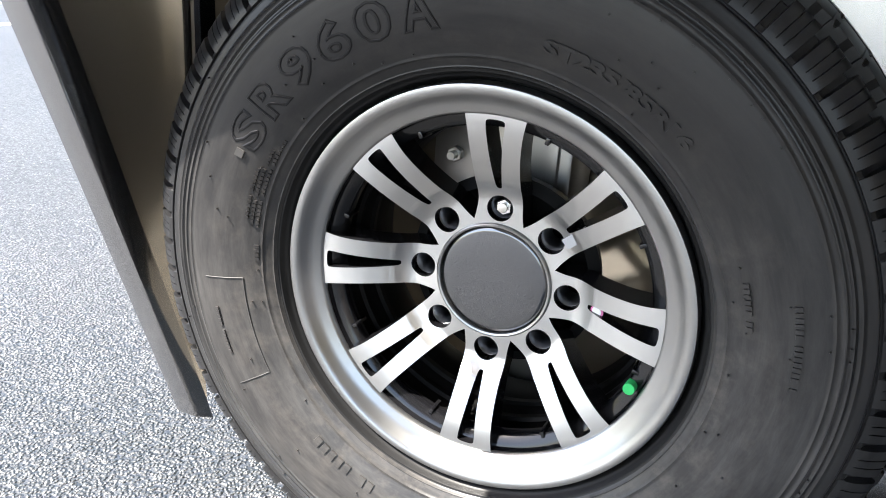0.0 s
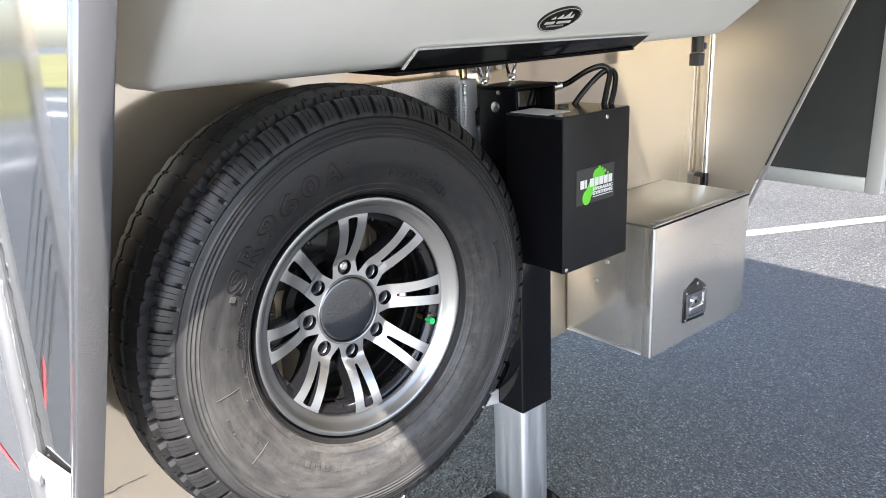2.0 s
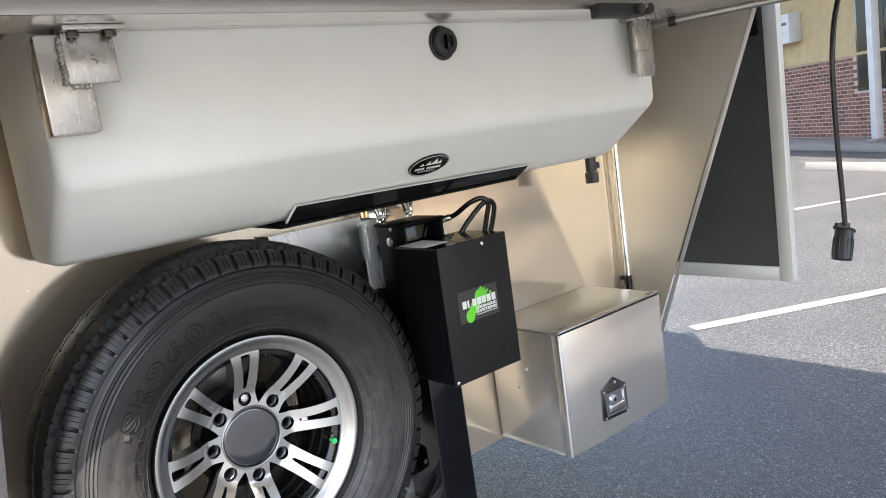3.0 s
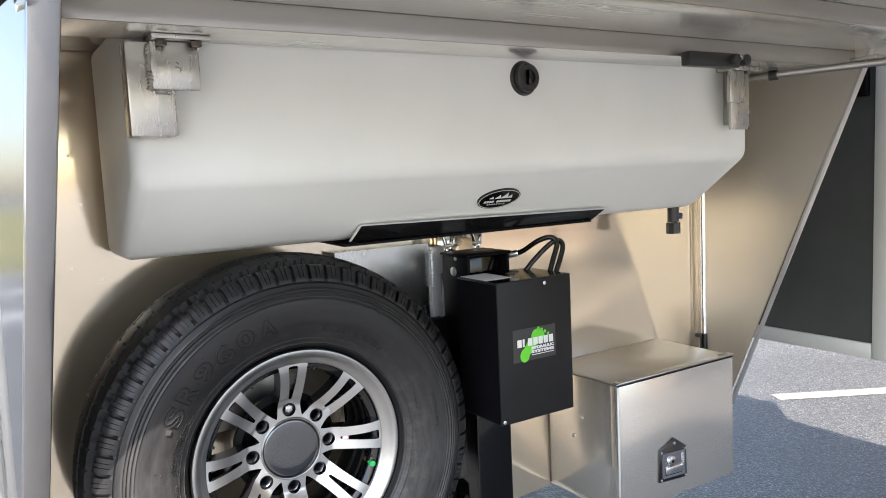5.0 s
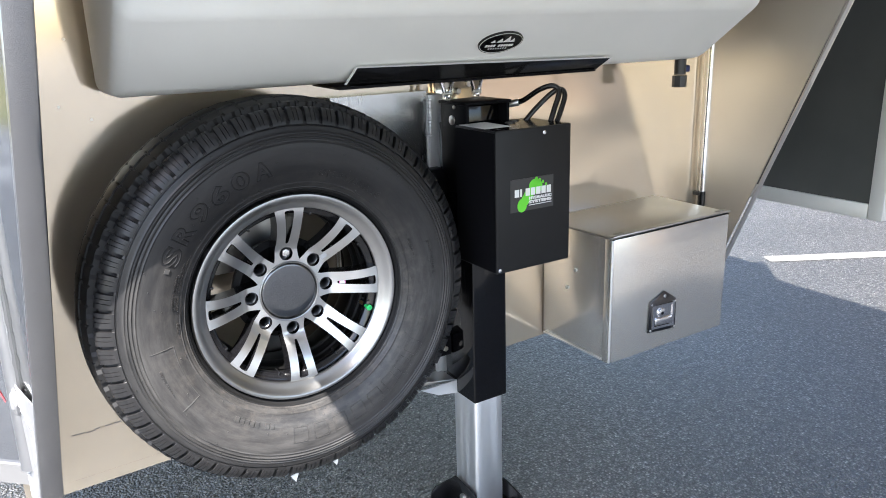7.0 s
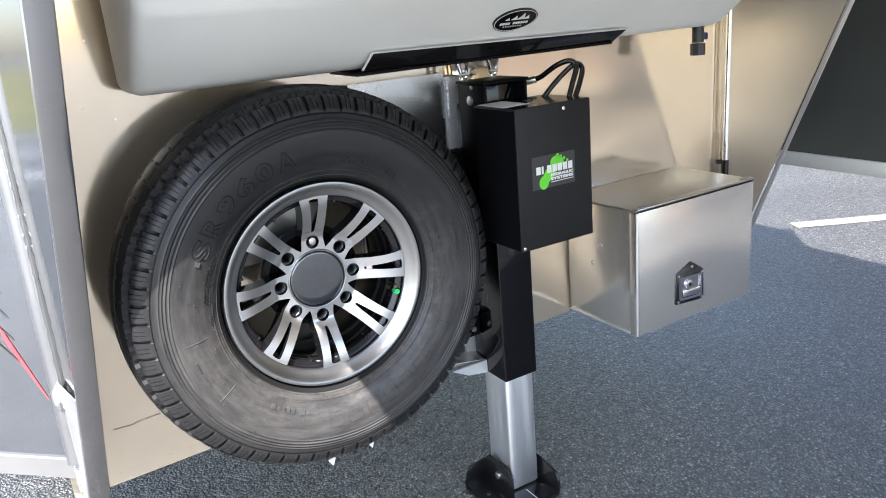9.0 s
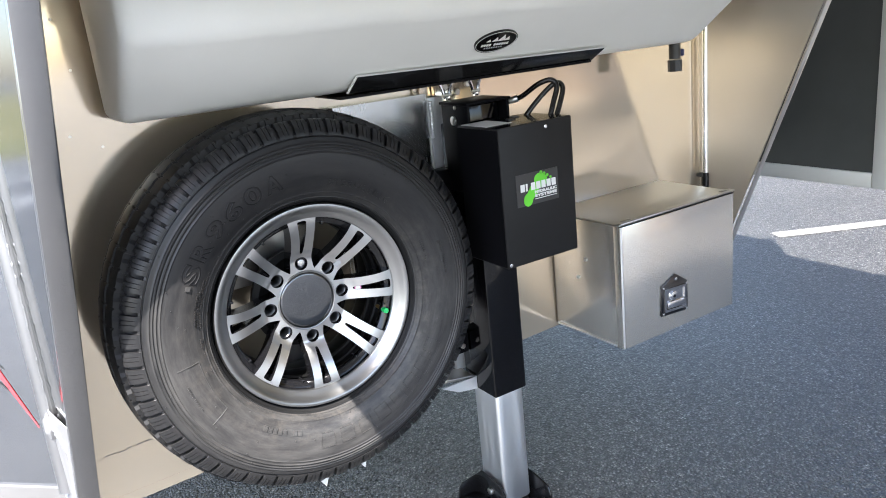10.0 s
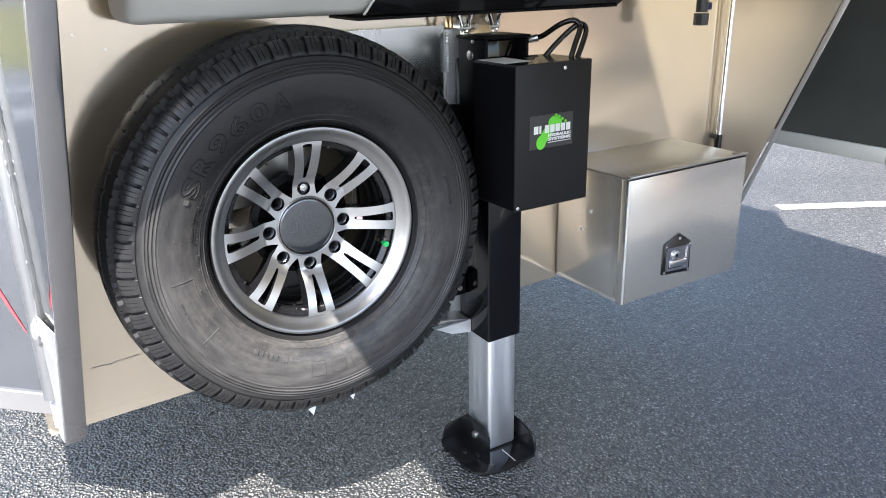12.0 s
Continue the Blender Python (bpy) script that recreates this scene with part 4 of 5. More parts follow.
def spare_wheel():
    ob = thing("spare_wheel", (0, AXLE_Y, 0.798), "spare trailer tyre on a forked-spoke machined alloy wheel, dust and painted sunlight below", "wheel")
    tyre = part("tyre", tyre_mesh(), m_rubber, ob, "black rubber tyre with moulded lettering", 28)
    tyre.data.materials.append(m_tread)
    for k, sign in enumerate("SR960A"):
        mid = 149.6 - 9.35 * k
        part("letter", arc_word(sign, 0.045, mid + 3.9, mid - 3.9, 0.2735, 0.0012), m_rubber_letter, tyre, "raised outline letter")
    part("lettering", arc_word("ST235/85R16", 0.0165, 78.8, 46.6, 0.2625), m_rubber, tyre, "raised size marking")
    small = [(0.0049 * i, 0.0049 * i + 0.0037, 0.0) for i in range(22) if i not in (6, 14)]
    for start, r0, rows, size in ((171, 0.2515, small, 0.0032), (171, 0.2570, small[:17], 0.0032), (170, 0.2625, small[:12], 0.0032), (181, 0.250, small[:4], 0.005), (16, 0.300, small[:14], 0.006), (20, 0.262, small[:8], 0.005), (203.5, 0.3035, small[:11], 0.0036)):
        part("print_bar", onto_sidewall(flat_bars(rows, size), start, r0), m_rubber, tyre)
    word = [(0.0112 * i, 0.0112 * i + 0.0084, 0.0) for i in range(8) if i != 2]
    part("print_bar", onto_sidewall(flat_bars(word, 0.0105), 250, 0.264), m_rubber, tyre)
    for k in range(8):
        a0, r0, r1 = 330 - 9.2 * k, 0.2745, 0.3060
        part("print_bar", ring_line([(a0, r0), (a0, r1), (a0 - 6.2, r1), (a0 - 6.2, r0), (a0, r0)], 0.0006), m_rubber, tyre)
    for line in ([(185.7, 0.313), (185.7, 0.268)], [(185.7, 0.268), (210.8, 0.270)], [(210.8, 0.270), (210.8, 0.312)]):
        part("moulded_frame", ring_line(line, 0.0006), m_rubber_mark, tyre)
    part("moulded_mark", onto_sidewall(flat_bars([(0, 0.009, 0)], 0.009), 156, 0.283), m_rubber_mark, tyre)
    for k in range(90):
        a, r = random.uniform(0, 360), random.choice((0.252, 0.262, 0.284, 0.297, 0.312, 0.326, 0.341, 0.356))
        part("vent_nib", moved(pipe([(0, 0.001, 0), (0, -0.003, 0)], 0.0009, 5, 1), Matrix.Translation((r * math.cos(radians(a)), side_y(r) - AXLE_Y, r * math.sin(radians(a))))), m_rubber, tyre)
    for a, s in ((263, 0.75), (277, 0.5)):
        tag = prism([(-0.012 * s, 0.0), (0.014 * s, 0.004), (0.002, -0.024 * s)], "y", -0.001, 0.001)
        part("paper_tag", moved(tag, Matrix.Translation((0.404 * math.cos(radians(a)), -0.060, 0.404 * math.sin(radians(a))))), m_white, tyre, "torn white paper tag")
    rim = part("rim", lathe([(0.1895, -0.036), (0.1900, -0.0445), (0.1925, -0.0465), (0.1990, -0.0495), (0.2050, -0.0545), (0.2085, -0.0595), (0.2120, -0.0632), (0.2160, -0.0652), (0.2204, -0.0640), (0.2225, -0.0580), (0.2220, -0.046)], 144), m_lip, ob, "polished aluminium rim lip", 50)
    part("barrel", lathe([(0.1895, -0.036), (0.1885, -0.005), (0.1860, 0.018), (0.1770, 0.036), (0.1735, 0.060), (0.1735, 0.095), (0.184, 0.120), (0.200, 0.142), (0.218, 0.150), (0.218, 0.090)], 96), m_barrel, rim, "black barrel", 50)
    for k in range(3):
        part("inner_rib", lathe([(0.1885 - 0.006 * k, -0.012 + 0.026 * k), (0.1845 - 0.006 * k, -0.009 + 0.026 * k), (0.1860 - 0.006 * k, 0.001 + 0.026 * k)], 96), m_barrel, rim)
    part("window_ledge", lathe([(0.1900, -0.0400), (0.1880, -0.0330), (0.1775, -0.0285), (0.1752, -0.0240), (0.1760, -0.0120), (0.1860, -0.0020)], 96), m_rim_black, rim, "gloss black ledge behind the spokes", 40)
    for k in range(16):
        part("ledge_rib", moved(block(-0.0022, 0.0022, -0.0300, -0.0060, 0.1725, 0.1800, 0.0008), Matrix.Rotation(radians(22.5 * k + 16.5), 4, "Y")), m_rim_black, rim)
    spoke = spoke_mesh()
    for k in range(8):
        s = new("spoke", spoke)
        s.parent = ob
        s.matrix_local = Matrix.Rotation(k * math.pi / 4, 4, "Y")
    part("hub_ring", lathe([(0.0668, 0.0004), (0.0664, -0.0024), (0.0648, -0.0034), (0.0628, -0.0026), (0.0620, 0.0030)], 96), m_lip, ob, "polished hub ring", 50)
    part("hub_pad", lathe([(0.0632, 0.004), (0.0632, 0.058), (0.108, 0.058), (0.112, 0.036), (0.099, 0.0302)], 96), m_barrel, ob)
    part("hub_cap", lathe([(0.0, -0.0010), (0.020, -0.0010), (0.040, -0.0008), (0.056, -0.0003), (0.0605, 0.0004), (0.0619, 0.0026), (0.0619, 0.012)], 96), m_hub, ob, "dark mirror-like centre cap", 50)
    seat = lathe([(0.0144, 0.0120), (0.0136, 0.0128), (0.0100, 0.0200), (0.0098, 0.040)], 24)
    for k in range(8):
        part("lug_seat", moved(seat.copy(), Matrix.Rotation(k * math.pi / 4, 4, "Y") @ Matrix.Translation((0, 0, 0.0838))), m_seat, ob)
    nut = part("lug_nut", moved(hex_nut(0.0095, 0.006, 0.026), Matrix.Translation((0.002, 0, 0.0838))), m_chrome, ob, "bright lug nut", 0)
    part("stud", moved(disc(0.0055, 0.001, 0.008, 16, 0.001), Matrix.Translation((0.002, 0, 0.0838))), m_bolt, nut)
    stem = part("valve_stem", pipe([(0.1705, 0.012, -0.0670), (0.1695, -0.010, -0.0660), (0.1685, -0.028, -0.0650)], 0.0045, 12, 3), m_brass, ob, "brass valve stem")
    part("valve_cap", pipe([(0.1690, -0.022, -0.0655), (0.1680, -0.030, -0.0648), (0.1665, -0.041, -0.0640)], 0.0062, 14, 3), m_valve, stem, "bright green valve cap")
    part("sticker", moved(disc(0.0075, -0.0010, 0.0, 24), Matrix.Translation((0.119, -0.0106, -0.002)) @ Matrix.Rotation(radians(-23), 4, "Z")), m_pink, ob, "small round pink and white sticker")
    part("sticker", moved(disc(0.0055, -0.0016, -0.0010, 24), Matrix.Translation((0.119, -0.0106, -0.002)) @ Matrix.Rotation(radians(-23), 4, "Z")), m_white, ob, "white centre of the round sticker")
    tape = moved(block(-0.006, 0.006, -0.0008, 0.0002, -0.019, 0.019, 0), Matrix.Translation((0.0875, -0.0112, 0.0725)) @ Matrix.Rotation(radians(46), 4, "Y") @ Matrix.Rotation(radians(23), 4, "X"))
    part("sticker", tape, m_label, ob, "clear rectangular sticker")
    for k in range(8):
        part("balance_clip", moved(block(-0.006, 0.006, 0.004, 0.010, -0.004, 0.004, 0.001), Matrix.Rotation(radians(45 * k + 8), 4, "Y") @ Matrix.Translation((0.0, 0, 0.189))), m_rim_black, ob)


spare_wheel()


def wheel_carrier():
    ob = thing("wheel_carrier", (0, 1.02, 0.70), "aluminium spare wheel carrier bolted to the front wall", "carrier")
    part("post", local(block(-0.035, 0.045, 0.985, WALL_Y - 0.001, 0.56, 1.04, 0.006), ob), m_trim, ob)
    part("mount_plate", local(block(-0.125, 0.03, 0.972, 0.984, 0.83, 0.965, 0.003), ob), m_trim, ob)
    part("hub_plate", local(moved(disc(0.0600, 0.884, 0.926, 64, 0.001), Matrix.Translation((0.0, 0, 0.798))), ob), m_black, ob, "dark hub plate")
    part("arm", local(block(-0.03, 0.03, 0.927, 0.984, 0.76, 0.84, 0.004), ob), m_trim, ob)
    for x, z in ((-0.095, 0.905), (0.062, 0.60)):
        part("bolt", local(moved(hex_nut(0.010, -0.008, 0.0), Matrix.Translation((x, 0.972 if x < 0 else WALL_Y, z))), ob), m_bolt, ob, smooth=0)
        part("bolt_shank", local(moved(disc(0.005, -0.020, 0.0, 12), Matrix.Translation((x, 0.972 if x < 0 else WALL_Y, z))), ob), m_bolt, ob)


wheel_carrier()


# ---- hydraulic jack ----
def jack():
    ob = thing("hydraulic_jack", (0.55, 0.95, 0), "black hydraulic levelling jack with an extended zinc leg", "jack")
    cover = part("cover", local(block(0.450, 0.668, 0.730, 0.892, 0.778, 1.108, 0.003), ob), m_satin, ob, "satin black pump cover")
    # darker sheet puts the cover's shaded left side into its colour
    part("shaded_side", local(block(0.4488, 0.4505, 0.734, 0.890, 0.782, 1.104, 0), ob), m_black, cover)
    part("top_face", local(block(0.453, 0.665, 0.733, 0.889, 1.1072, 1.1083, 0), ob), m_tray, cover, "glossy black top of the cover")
    for x, z in ((0.586, 1.094), (0.4575, 0.787)):
        part("screw", local(moved(disc(0.0048, -0.0028, 0.0, 16, 0.001), Matrix.Translation((x, 0.730, z))), ob), m_chrome, cover)
    part("label", local(block(0.456, 0.53, 0.78, 0.885, 1.1084, 1.1090, 0), ob), m_white, cover, "grey label on the cover's top")
    for x, y in ((0.60, 0.86), (0.565, 0.83)):
        hole = bmesh.new()
        bmesh.ops.create_cone(hole, cap_ends=True, segments=18, radius1=0.012, radius2=0.012, depth=0.004, matrix=Matrix.Translation((x, y, 1.1085)))
        part("grommet", local(hole, ob), m_plastic, cover)
    # printed plate on the cover
    px, pz, y0 = 0.552, 0.9565, 0.7297
    plate = part("decal", local(block(px - 0.063, px + 0.063, y0 - 0.0007, y0, pz - 0.038, pz + 0.038, 0), ob), m_dark_decal, cover, "dark square decal with a green footprint")

    def spot(cx, cz, rx, rz, turn=0, off=0.0012):
        bm = oval(rx, rz, y0 - off, y0 - 0.0006, 24)
        return moved(bm, Matrix.Translation((px + cx, 0, pz + cz)) @ Matrix.Rotation(radians(turn), 4, "Y"))

    foot = [spot(0.010, 0.016, 0.020, 0.017, 20, 0.0012), spot(-0.012, -0.004, 0.014, 0.017, 35, 0.00135), spot(-0.030, -0.024, 0.0135, 0.016, 10, 0.0015), spot(-0.020, -0.012, 0.012, 0.016, 30, 0.00165)]
    foot += [spot(0.012 + 0.0095 * i, 0.0335 - 0.0035 * i - 0.0006 * i * i, 0.0042 - 0.0003 * i, 0.0044 - 0.0003 * i) for i in range(5)]
    part("footprint", local(merge(*foot), ob), m_green, plate, "bright green footprint shape")
    rows = [(-0.052 + 0.0156 * i, -0.052 + 0.0156 * i + (0.0050 if i == 1 else 0.0122), -0.003, 0.0145) for i in range(7)]
    for x0, x1, z0, z1 in rows:
        part("word_bar", local(block(px + x0, px + x1, y0 - 0.0028, y0 - 0.0018, pz + z0, pz + z1, 0), ob), m_white, plate)
    for word, z, size, wide in (("HYDRAULIC", -0.0125, 0.0088, 0.067), ("SYSTEMS", -0.0215, 0.0088, 0.067)):
        part("word", local(flat_word(word, size, wide, px - 0.011, y0 - 0.0022, pz + z), ob), m_white, plate)
    for x0, x1, z0, z1 in ((-0.011, 0.056, -0.0265, -0.0250),):
        part("word_bar", local(block(px + x0, px + x1, y0 - 0.0028, y0 - 0.0018, pz + z0, pz + z1, 0), ob), m_white, plate)
    # column and its head
    part("sleeve", local(block(0.493, 0.600, 0.895, 1.036, 0.360, 1.100, 0.005, 3), ob), m_gloss, ob, "gloss black outer tube")
    head = part("head", local(block(0.480, 0.616, 0.890, 1.012, 1.150, 1.157, 0.002), ob), m_black, ob, "black bolted jack head")
    for x0 in (0.484, 0.604):
        part("cheek", local(block(x0, x0 + 0.008, 0.893, 1.008, 0.93, 1.1498, 0.002), ob), m_black, head)
    part("back", local(block(0.493, 0.603, 0.990, 1.006, 1.101, 1.1498, 0), ob), m_black, head)
    part("pin_head", local(moved(disc(0.012, -0.004, 0.008, 20, 0.002), Matrix.Translation((0.484, 0.955, 1.112)) @ Matrix.Rotation(radians(-90), 4, "Z")), ob), m_bolt, head, "zinc pin head")
    part("screw", local(moved(disc(0.005, -0.003, 0.004, 14, 0.001), Matrix.Translation((0.484, 0.945, 1.144)) @ Matrix.Rotation(radians(-90), 4, "Z")), ob), m_bolt, head)
    part("inner_block", local(block(0.500, 0.596, 0.915, 0.99, 1.03, 1.147, 0.003), ob), m_gloss, head)
    leg = block(0.500, 0.592, 0.902, 1.012, 0.0095, 0.40, 0.010, 4)
    part("leg", local(leg, ob), m_leg, ob, "bright zinc-plated inner leg")
    # foot
    pts = [(0.420, 1.035), (0.404, 1.005), (0.402, 0.872), (0.410, 0.848), (0.428, 0.828), (0.455, 0.816), (0.490, 0.812), (0.598, 0.820), (0.610, 0.830), (0.610, 1.035)]
    foot_part = part("foot", local(prism(pts, "z", 0.0, 0.009, 0.0025), ob), m_tray, ob, "black steel foot plate with upturned ears")
    ear = prism([(0.888, 0.009), (0.888, 0.058), (0.912, 0.082), (0.999, 0.088), (1.030, 0.060), (1.030, 0.009)], "x", 0.486, 0.493, 0.002)
    part("ear", local(ear, ob), m_tray, foot_part)
    ear = prism([(0.826, 0.009), (0.826, 0.040), (0.836, 0.064), (0.905, 0.078), (1.000, 0.078), (1.026, 0.060), (1.026, 0.009)], "x", 0.602, 0.609, 0.002)
    part("ear", local(ear, ob), m_tray, foot_part)
    ear = prism([(0.422, 0.009), (0.428, 0.040), (0.440, 0.052), (0.493, 0.060), (0.493, 0.009)], "y", 1.0275, 1.0335, 0.002)
    part("ear", local(ear, ob), m_tray, foot_part)
    for side, x in ((-90, 0.486), (90, 0.609)):
        part("pin", local(moved(disc(0.011, -0.008, 0.004, 18, 0.002), Matrix.Translation((x, 0.950, 0.046)) @ Matrix.Rotation(radians(side), 4, "Z")), ob), m_bolt, foot_part)
    part("scratch", local(block(0.5335, 0.5365, 0.826, 0.888, 0.0088, 0.0096, 0), ob), m_label, foot_part)
    for x, y in ((0.470, 0.842), (0.586, 0.880), (0.44, 0.94)):
        nut = bmesh.new()
        bmesh.ops.create_cone(nut, cap_ends=True, segments=12, radius1=0.007, radius2=0.006, depth=0.004, matrix=Matrix.Translation((x, y, 0.011)))
        part("rivet", local(nut, ob), m_tray, foot_part)
    # hoses
    for pts in ([(0.646, 0.908, 1.145), (0.655, 0.890, 1.152), (0.672, 0.850, 1.178), (0.690, 0.822, 1.187), (0.697, 0.808, 1.172), (0.676, 0.800, 1.135), (0.655, 0.794, 1.095)], [(0.630, 0.860, 1.100), (0.660, 0.852, 1.132), (0.694, 0.836, 1.166), (0.708, 0.818, 1.178), (0.712, 0.804, 1.166), (0.690, 0.790, 1.135), (0.662, 0.782, 1.092)]):
        part("hose", local(pipe(pts, 0.0065, 12, 6), ob), m_hose, ob, "black hydraulic hose")
    part("hose_fitting", local(pipe([(0.606, 0.955, 1.133), (0.628, 0.930, 1.139), (0.650, 0.904, 1.146)], 0.0086, 12, 2), ob), m_leg, ob, "zinc hose fitting")


jack()


def jack_mount():
    ob = thing("jack_mount", (0.47, 1.06, 0.4), "aluminium jack mounting post welded to the front wall", "mount")
    part("post", local(block(0.210, 0.475, 1.060, WALL_Y - 0.001, 0.40, 1.178, 0), ob), m_backing, ob, "wide bluish aluminium backing plate")
    part("side_plate", local(block(0.4755, 0.520, 1.052, WALL_Y - 0.001, 0.395, 1.168, 0.002), ob), m_mount, ob)
    part("weld_bead", local(weld(((0.477, 1.050, 1.062), (0.477, 1.050, 1.160)), 0.0052, 0.008), ob), m_leg, ob, "bright rippled weld bead")
    part("foot_angle", local(prism([(0.395, 1.02), (0.49, 0.985), (0.49, 1.095), (0.395, 1.095)], "z", 0.392, 0.400, 0.001), ob), m_trim, ob, "aluminium angle under the post")
    part("angle_lip", local(prism([(0.378, 0.400), (0.492, 0.400), (0.492, 0.362), (0.430, 0.372)], "y", 0.978, 0.984), ob), m_mount, ob)
    part("lower_clamp", local(block(0.452, 0.4915, 1.000, 1.045, 0.47, 0.525, 0.002), ob), m_black, ob)
    part("upper_clamp", local(block(0.444, 0.4915, 1.000, 1.045, 0.85, 0.985, 0.002), ob), m_black, ob)
    for z in (0.492,):
        part("clamp_bolt", local(moved(hex_nut(0.008, -0.006, 0.0), Matrix.Translation((0.470, 1.000, z))), ob), m_bolt, ob, smooth=0)
    for x, z in ((0.542, 1.187), (0.580, 1.169), (0.615, 1.187)):
        part("wall_bolt", local(moved(hex_nut(0.0090, -0.010, 0.0), Matrix.Translation((x, 1.0795, z))), ob), m_bolt, ob, "zinc hex bolt", smooth=0)
    part("back_plate", local(block(0.515, 0.655, 1.080, WALL_Y - 0.001, 0.98, 1.21, 0.003), ob), m_wall, ob)
    part("link", local(block(0.515, 0.60, 1.022, 1.079, 1.00, 1.10, 0.004), ob), m_black, ob)


jack_mount()


def shackle(x):
    """A small bright clevis between the tank support and the jack head."""
    ob = thing("shackle", (x, 1.02, 1.21), "small bright steel shackle above the jack", "shackle", "shackles above the jack")
    part("lug", block(-0.024, 0.024, -0.012, 0.012, -0.004, 0.0, 0.001), m_chrome, ob)
    for s in (-1, 1):
        part("strap", pipe([(s * 0.020, 0, -0.004), (s * 0.012, 0, -0.022), (s * 0.006, 0, -0.044), (s * 0.006, 0, -0.052)], 0.005, 10, 4), m_chrome, ob)
    part("pin", pipe([(-0.012, 0, -0.040), (0.0, 0, -0.040), (0.012, 0, -0.040)], 0.006, 10, 2), m_bolt, ob)


shackle(0.512)
shackle(0.602)


# ---- toolbox ----
def toolbox():
    ob = thing("toolbox", (1.13, 0.95, 0.4), "brushed aluminium toolbox with a flush latch on the front wall", "toolbox")
    X0, X1, Y0, Y1, Z0, Z1 = 0.893, 1.371, 0.812, WALL_Y - 0.002, 0.405, 0.765
    part("body", local(block(X0, X1, Y0, Y1, Z0, Z1, 0.003), ob), m_tool, ob)
    door = part("door", local(merge(block(X0 - 0.002, X1 + 0.002, Y0 - 0.008, Y0 - 0.001, Z0 - 0.002, Z1 + 0.001, 0.003), block(X0 - 0.003, X0 + 0.020, Y0 - 0.006, Y0 + 0.020, Z0 - 0.002, Z1 + 0.001, 0.002)), ob), m_tool, ob, "folded front door")
    lid = part("lid", local(merge(block(X0 - 0.003, X1 + 0.003, Y0 - 0.004, Y1, Z1 + 0.002, Z1 + 0.007, 0.002), block(X0 - 0.003, X1 + 0.003, Y0 - 0.012, Y0 + 0.010, Z1 + 0.007, Z1 + 0.012, 0.002)), ob), m_lid, ob, "flat lid with a raised drip edge")
    part("drip_gap", local(block(X0, X1, Y0 - 0.0095, Y0 - 0.001, Z1 + 0.001, Z1 + 0.0025, 0), ob), m_black, lid)
    for x in (X0 + 0.03, X1 - 0.03):
        part("hinge_tab", local(block(x - 0.016, x + 0.016, Y0 - 0.002, Y0 + 0.010, Z1 + 0.012, Z1 + 0.0135, 0.0005), ob), m_trim, lid)
    for y, z in ((0.95, 0.645), (0.985, 0.583)):
        part("rivet", local(moved(disc(0.0058, -0.004, 0.0, 14, 0.0015), Matrix.Translation((X0, y, z)) @ Matrix.Rotation(radians(-90), 4, "Z")), ob), m_leg, ob)
    part("reflector", local(block(X0 - 0.0012, X0, 0.985, 1.030, 0.722, 0.758, 0), ob), m_red, ob, "small red sticker")
    part("seam", local(block(X0 - 0.001, X0 + 0.001, Y1 - 0.006, Y1 - 0.001, Z0, Z1, 0), ob), m_bolt_dark, ob)
    part("bottom_hem", local(block(X0 - 0.0035, X0 - 0.0002, Y0 + 0.021, Y1 - 0.007, Z0 - 0.002, Z0 + 0.003, 0.001), ob), m_leg, ob, "bright cut edge along the bottom")
    # added bright bar draws the sky highlight along the door's rounded corner
    part("corner_highlight", local(pipe([(X0 - 0.001, Y0 - 0.0065, Z0), (X0 - 0.001, Y0 - 0.0065, 0.58), (X0 - 0.001, Y0 - 0.0065, Z1)], 0.0032, 10, 2), ob), m_leg, door, "bright bar drawn for the highlight on the rounded corner")
    cx, cz, yf = 1.098, 0.508, Y0 - 0.008
    outline = [(-0.058, -0.048), (0.058, -0.057), (0.056, 0.037), (0.004, 0.071), (-0.056, 0.045)]
    part("latch", local(moved(prism(outline, "y", -0.005, 0.0, 0.0018), Matrix.Translation((cx, yf, cz))), ob), m_latch, door, "polished stainless paddle latch")
    ring = fill_plate([[(-0.046, -0.038), (0.046, -0.044), (0.046, 0.030), (-0.046, 0.034)], [(-0.038, -0.031), (0.038, -0.036), (0.038, 0.023), (-0.038, 0.027)]], -0.009, -0.005)
    part("latch_bezel", local(moved(ring, Matrix.Translation((cx, yf, cz))), ob), m_chrome, door)
    part("paddle", local(moved(prism([(-0.036, -0.028), (0.036, -0.033), (0.036, -0.012), (-0.036, -0.008)], "y", -0.012, -0.005, 0.002), Matrix.Translation((cx, yf, cz))), ob), m_chrome, door)
    part("latch_well", local(moved(prism([(-0.037, -0.008), (0.037, -0.012), (0.037, 0.022), (-0.037, 0.026)], "y", -0.0055, -0.005), Matrix.Translation((cx, yf, cz))), ob), m_chrome, door)
    part("lock", local(moved(disc(0.014, -0.011, -0.005, 24, 0.002), Matrix.Translation((cx - 0.008, yf, cz + 0.006))), ob), m_chrome, door)
    part("keyhole", local(moved(disc(0.005, -0.0118, -0.010, 16), Matrix.Translation((cx - 0.008, yf, cz + 0.006))), ob), m_gloss, door)
    for dx, dz in ((0.004, 0.055), (-0.049, 0.038), (0.049, 0.030), (-0.050, -0.042), (0.050, -0.050)):
        part("latch_rivet", local(moved(disc(0.0052 if dz > 0.05 else 0.0036, -0.008, -0.004, 14, 0.001), Matrix.Translation((cx + dx, yf, cz + dz))), ob), m_chrome, door)


toolbox()


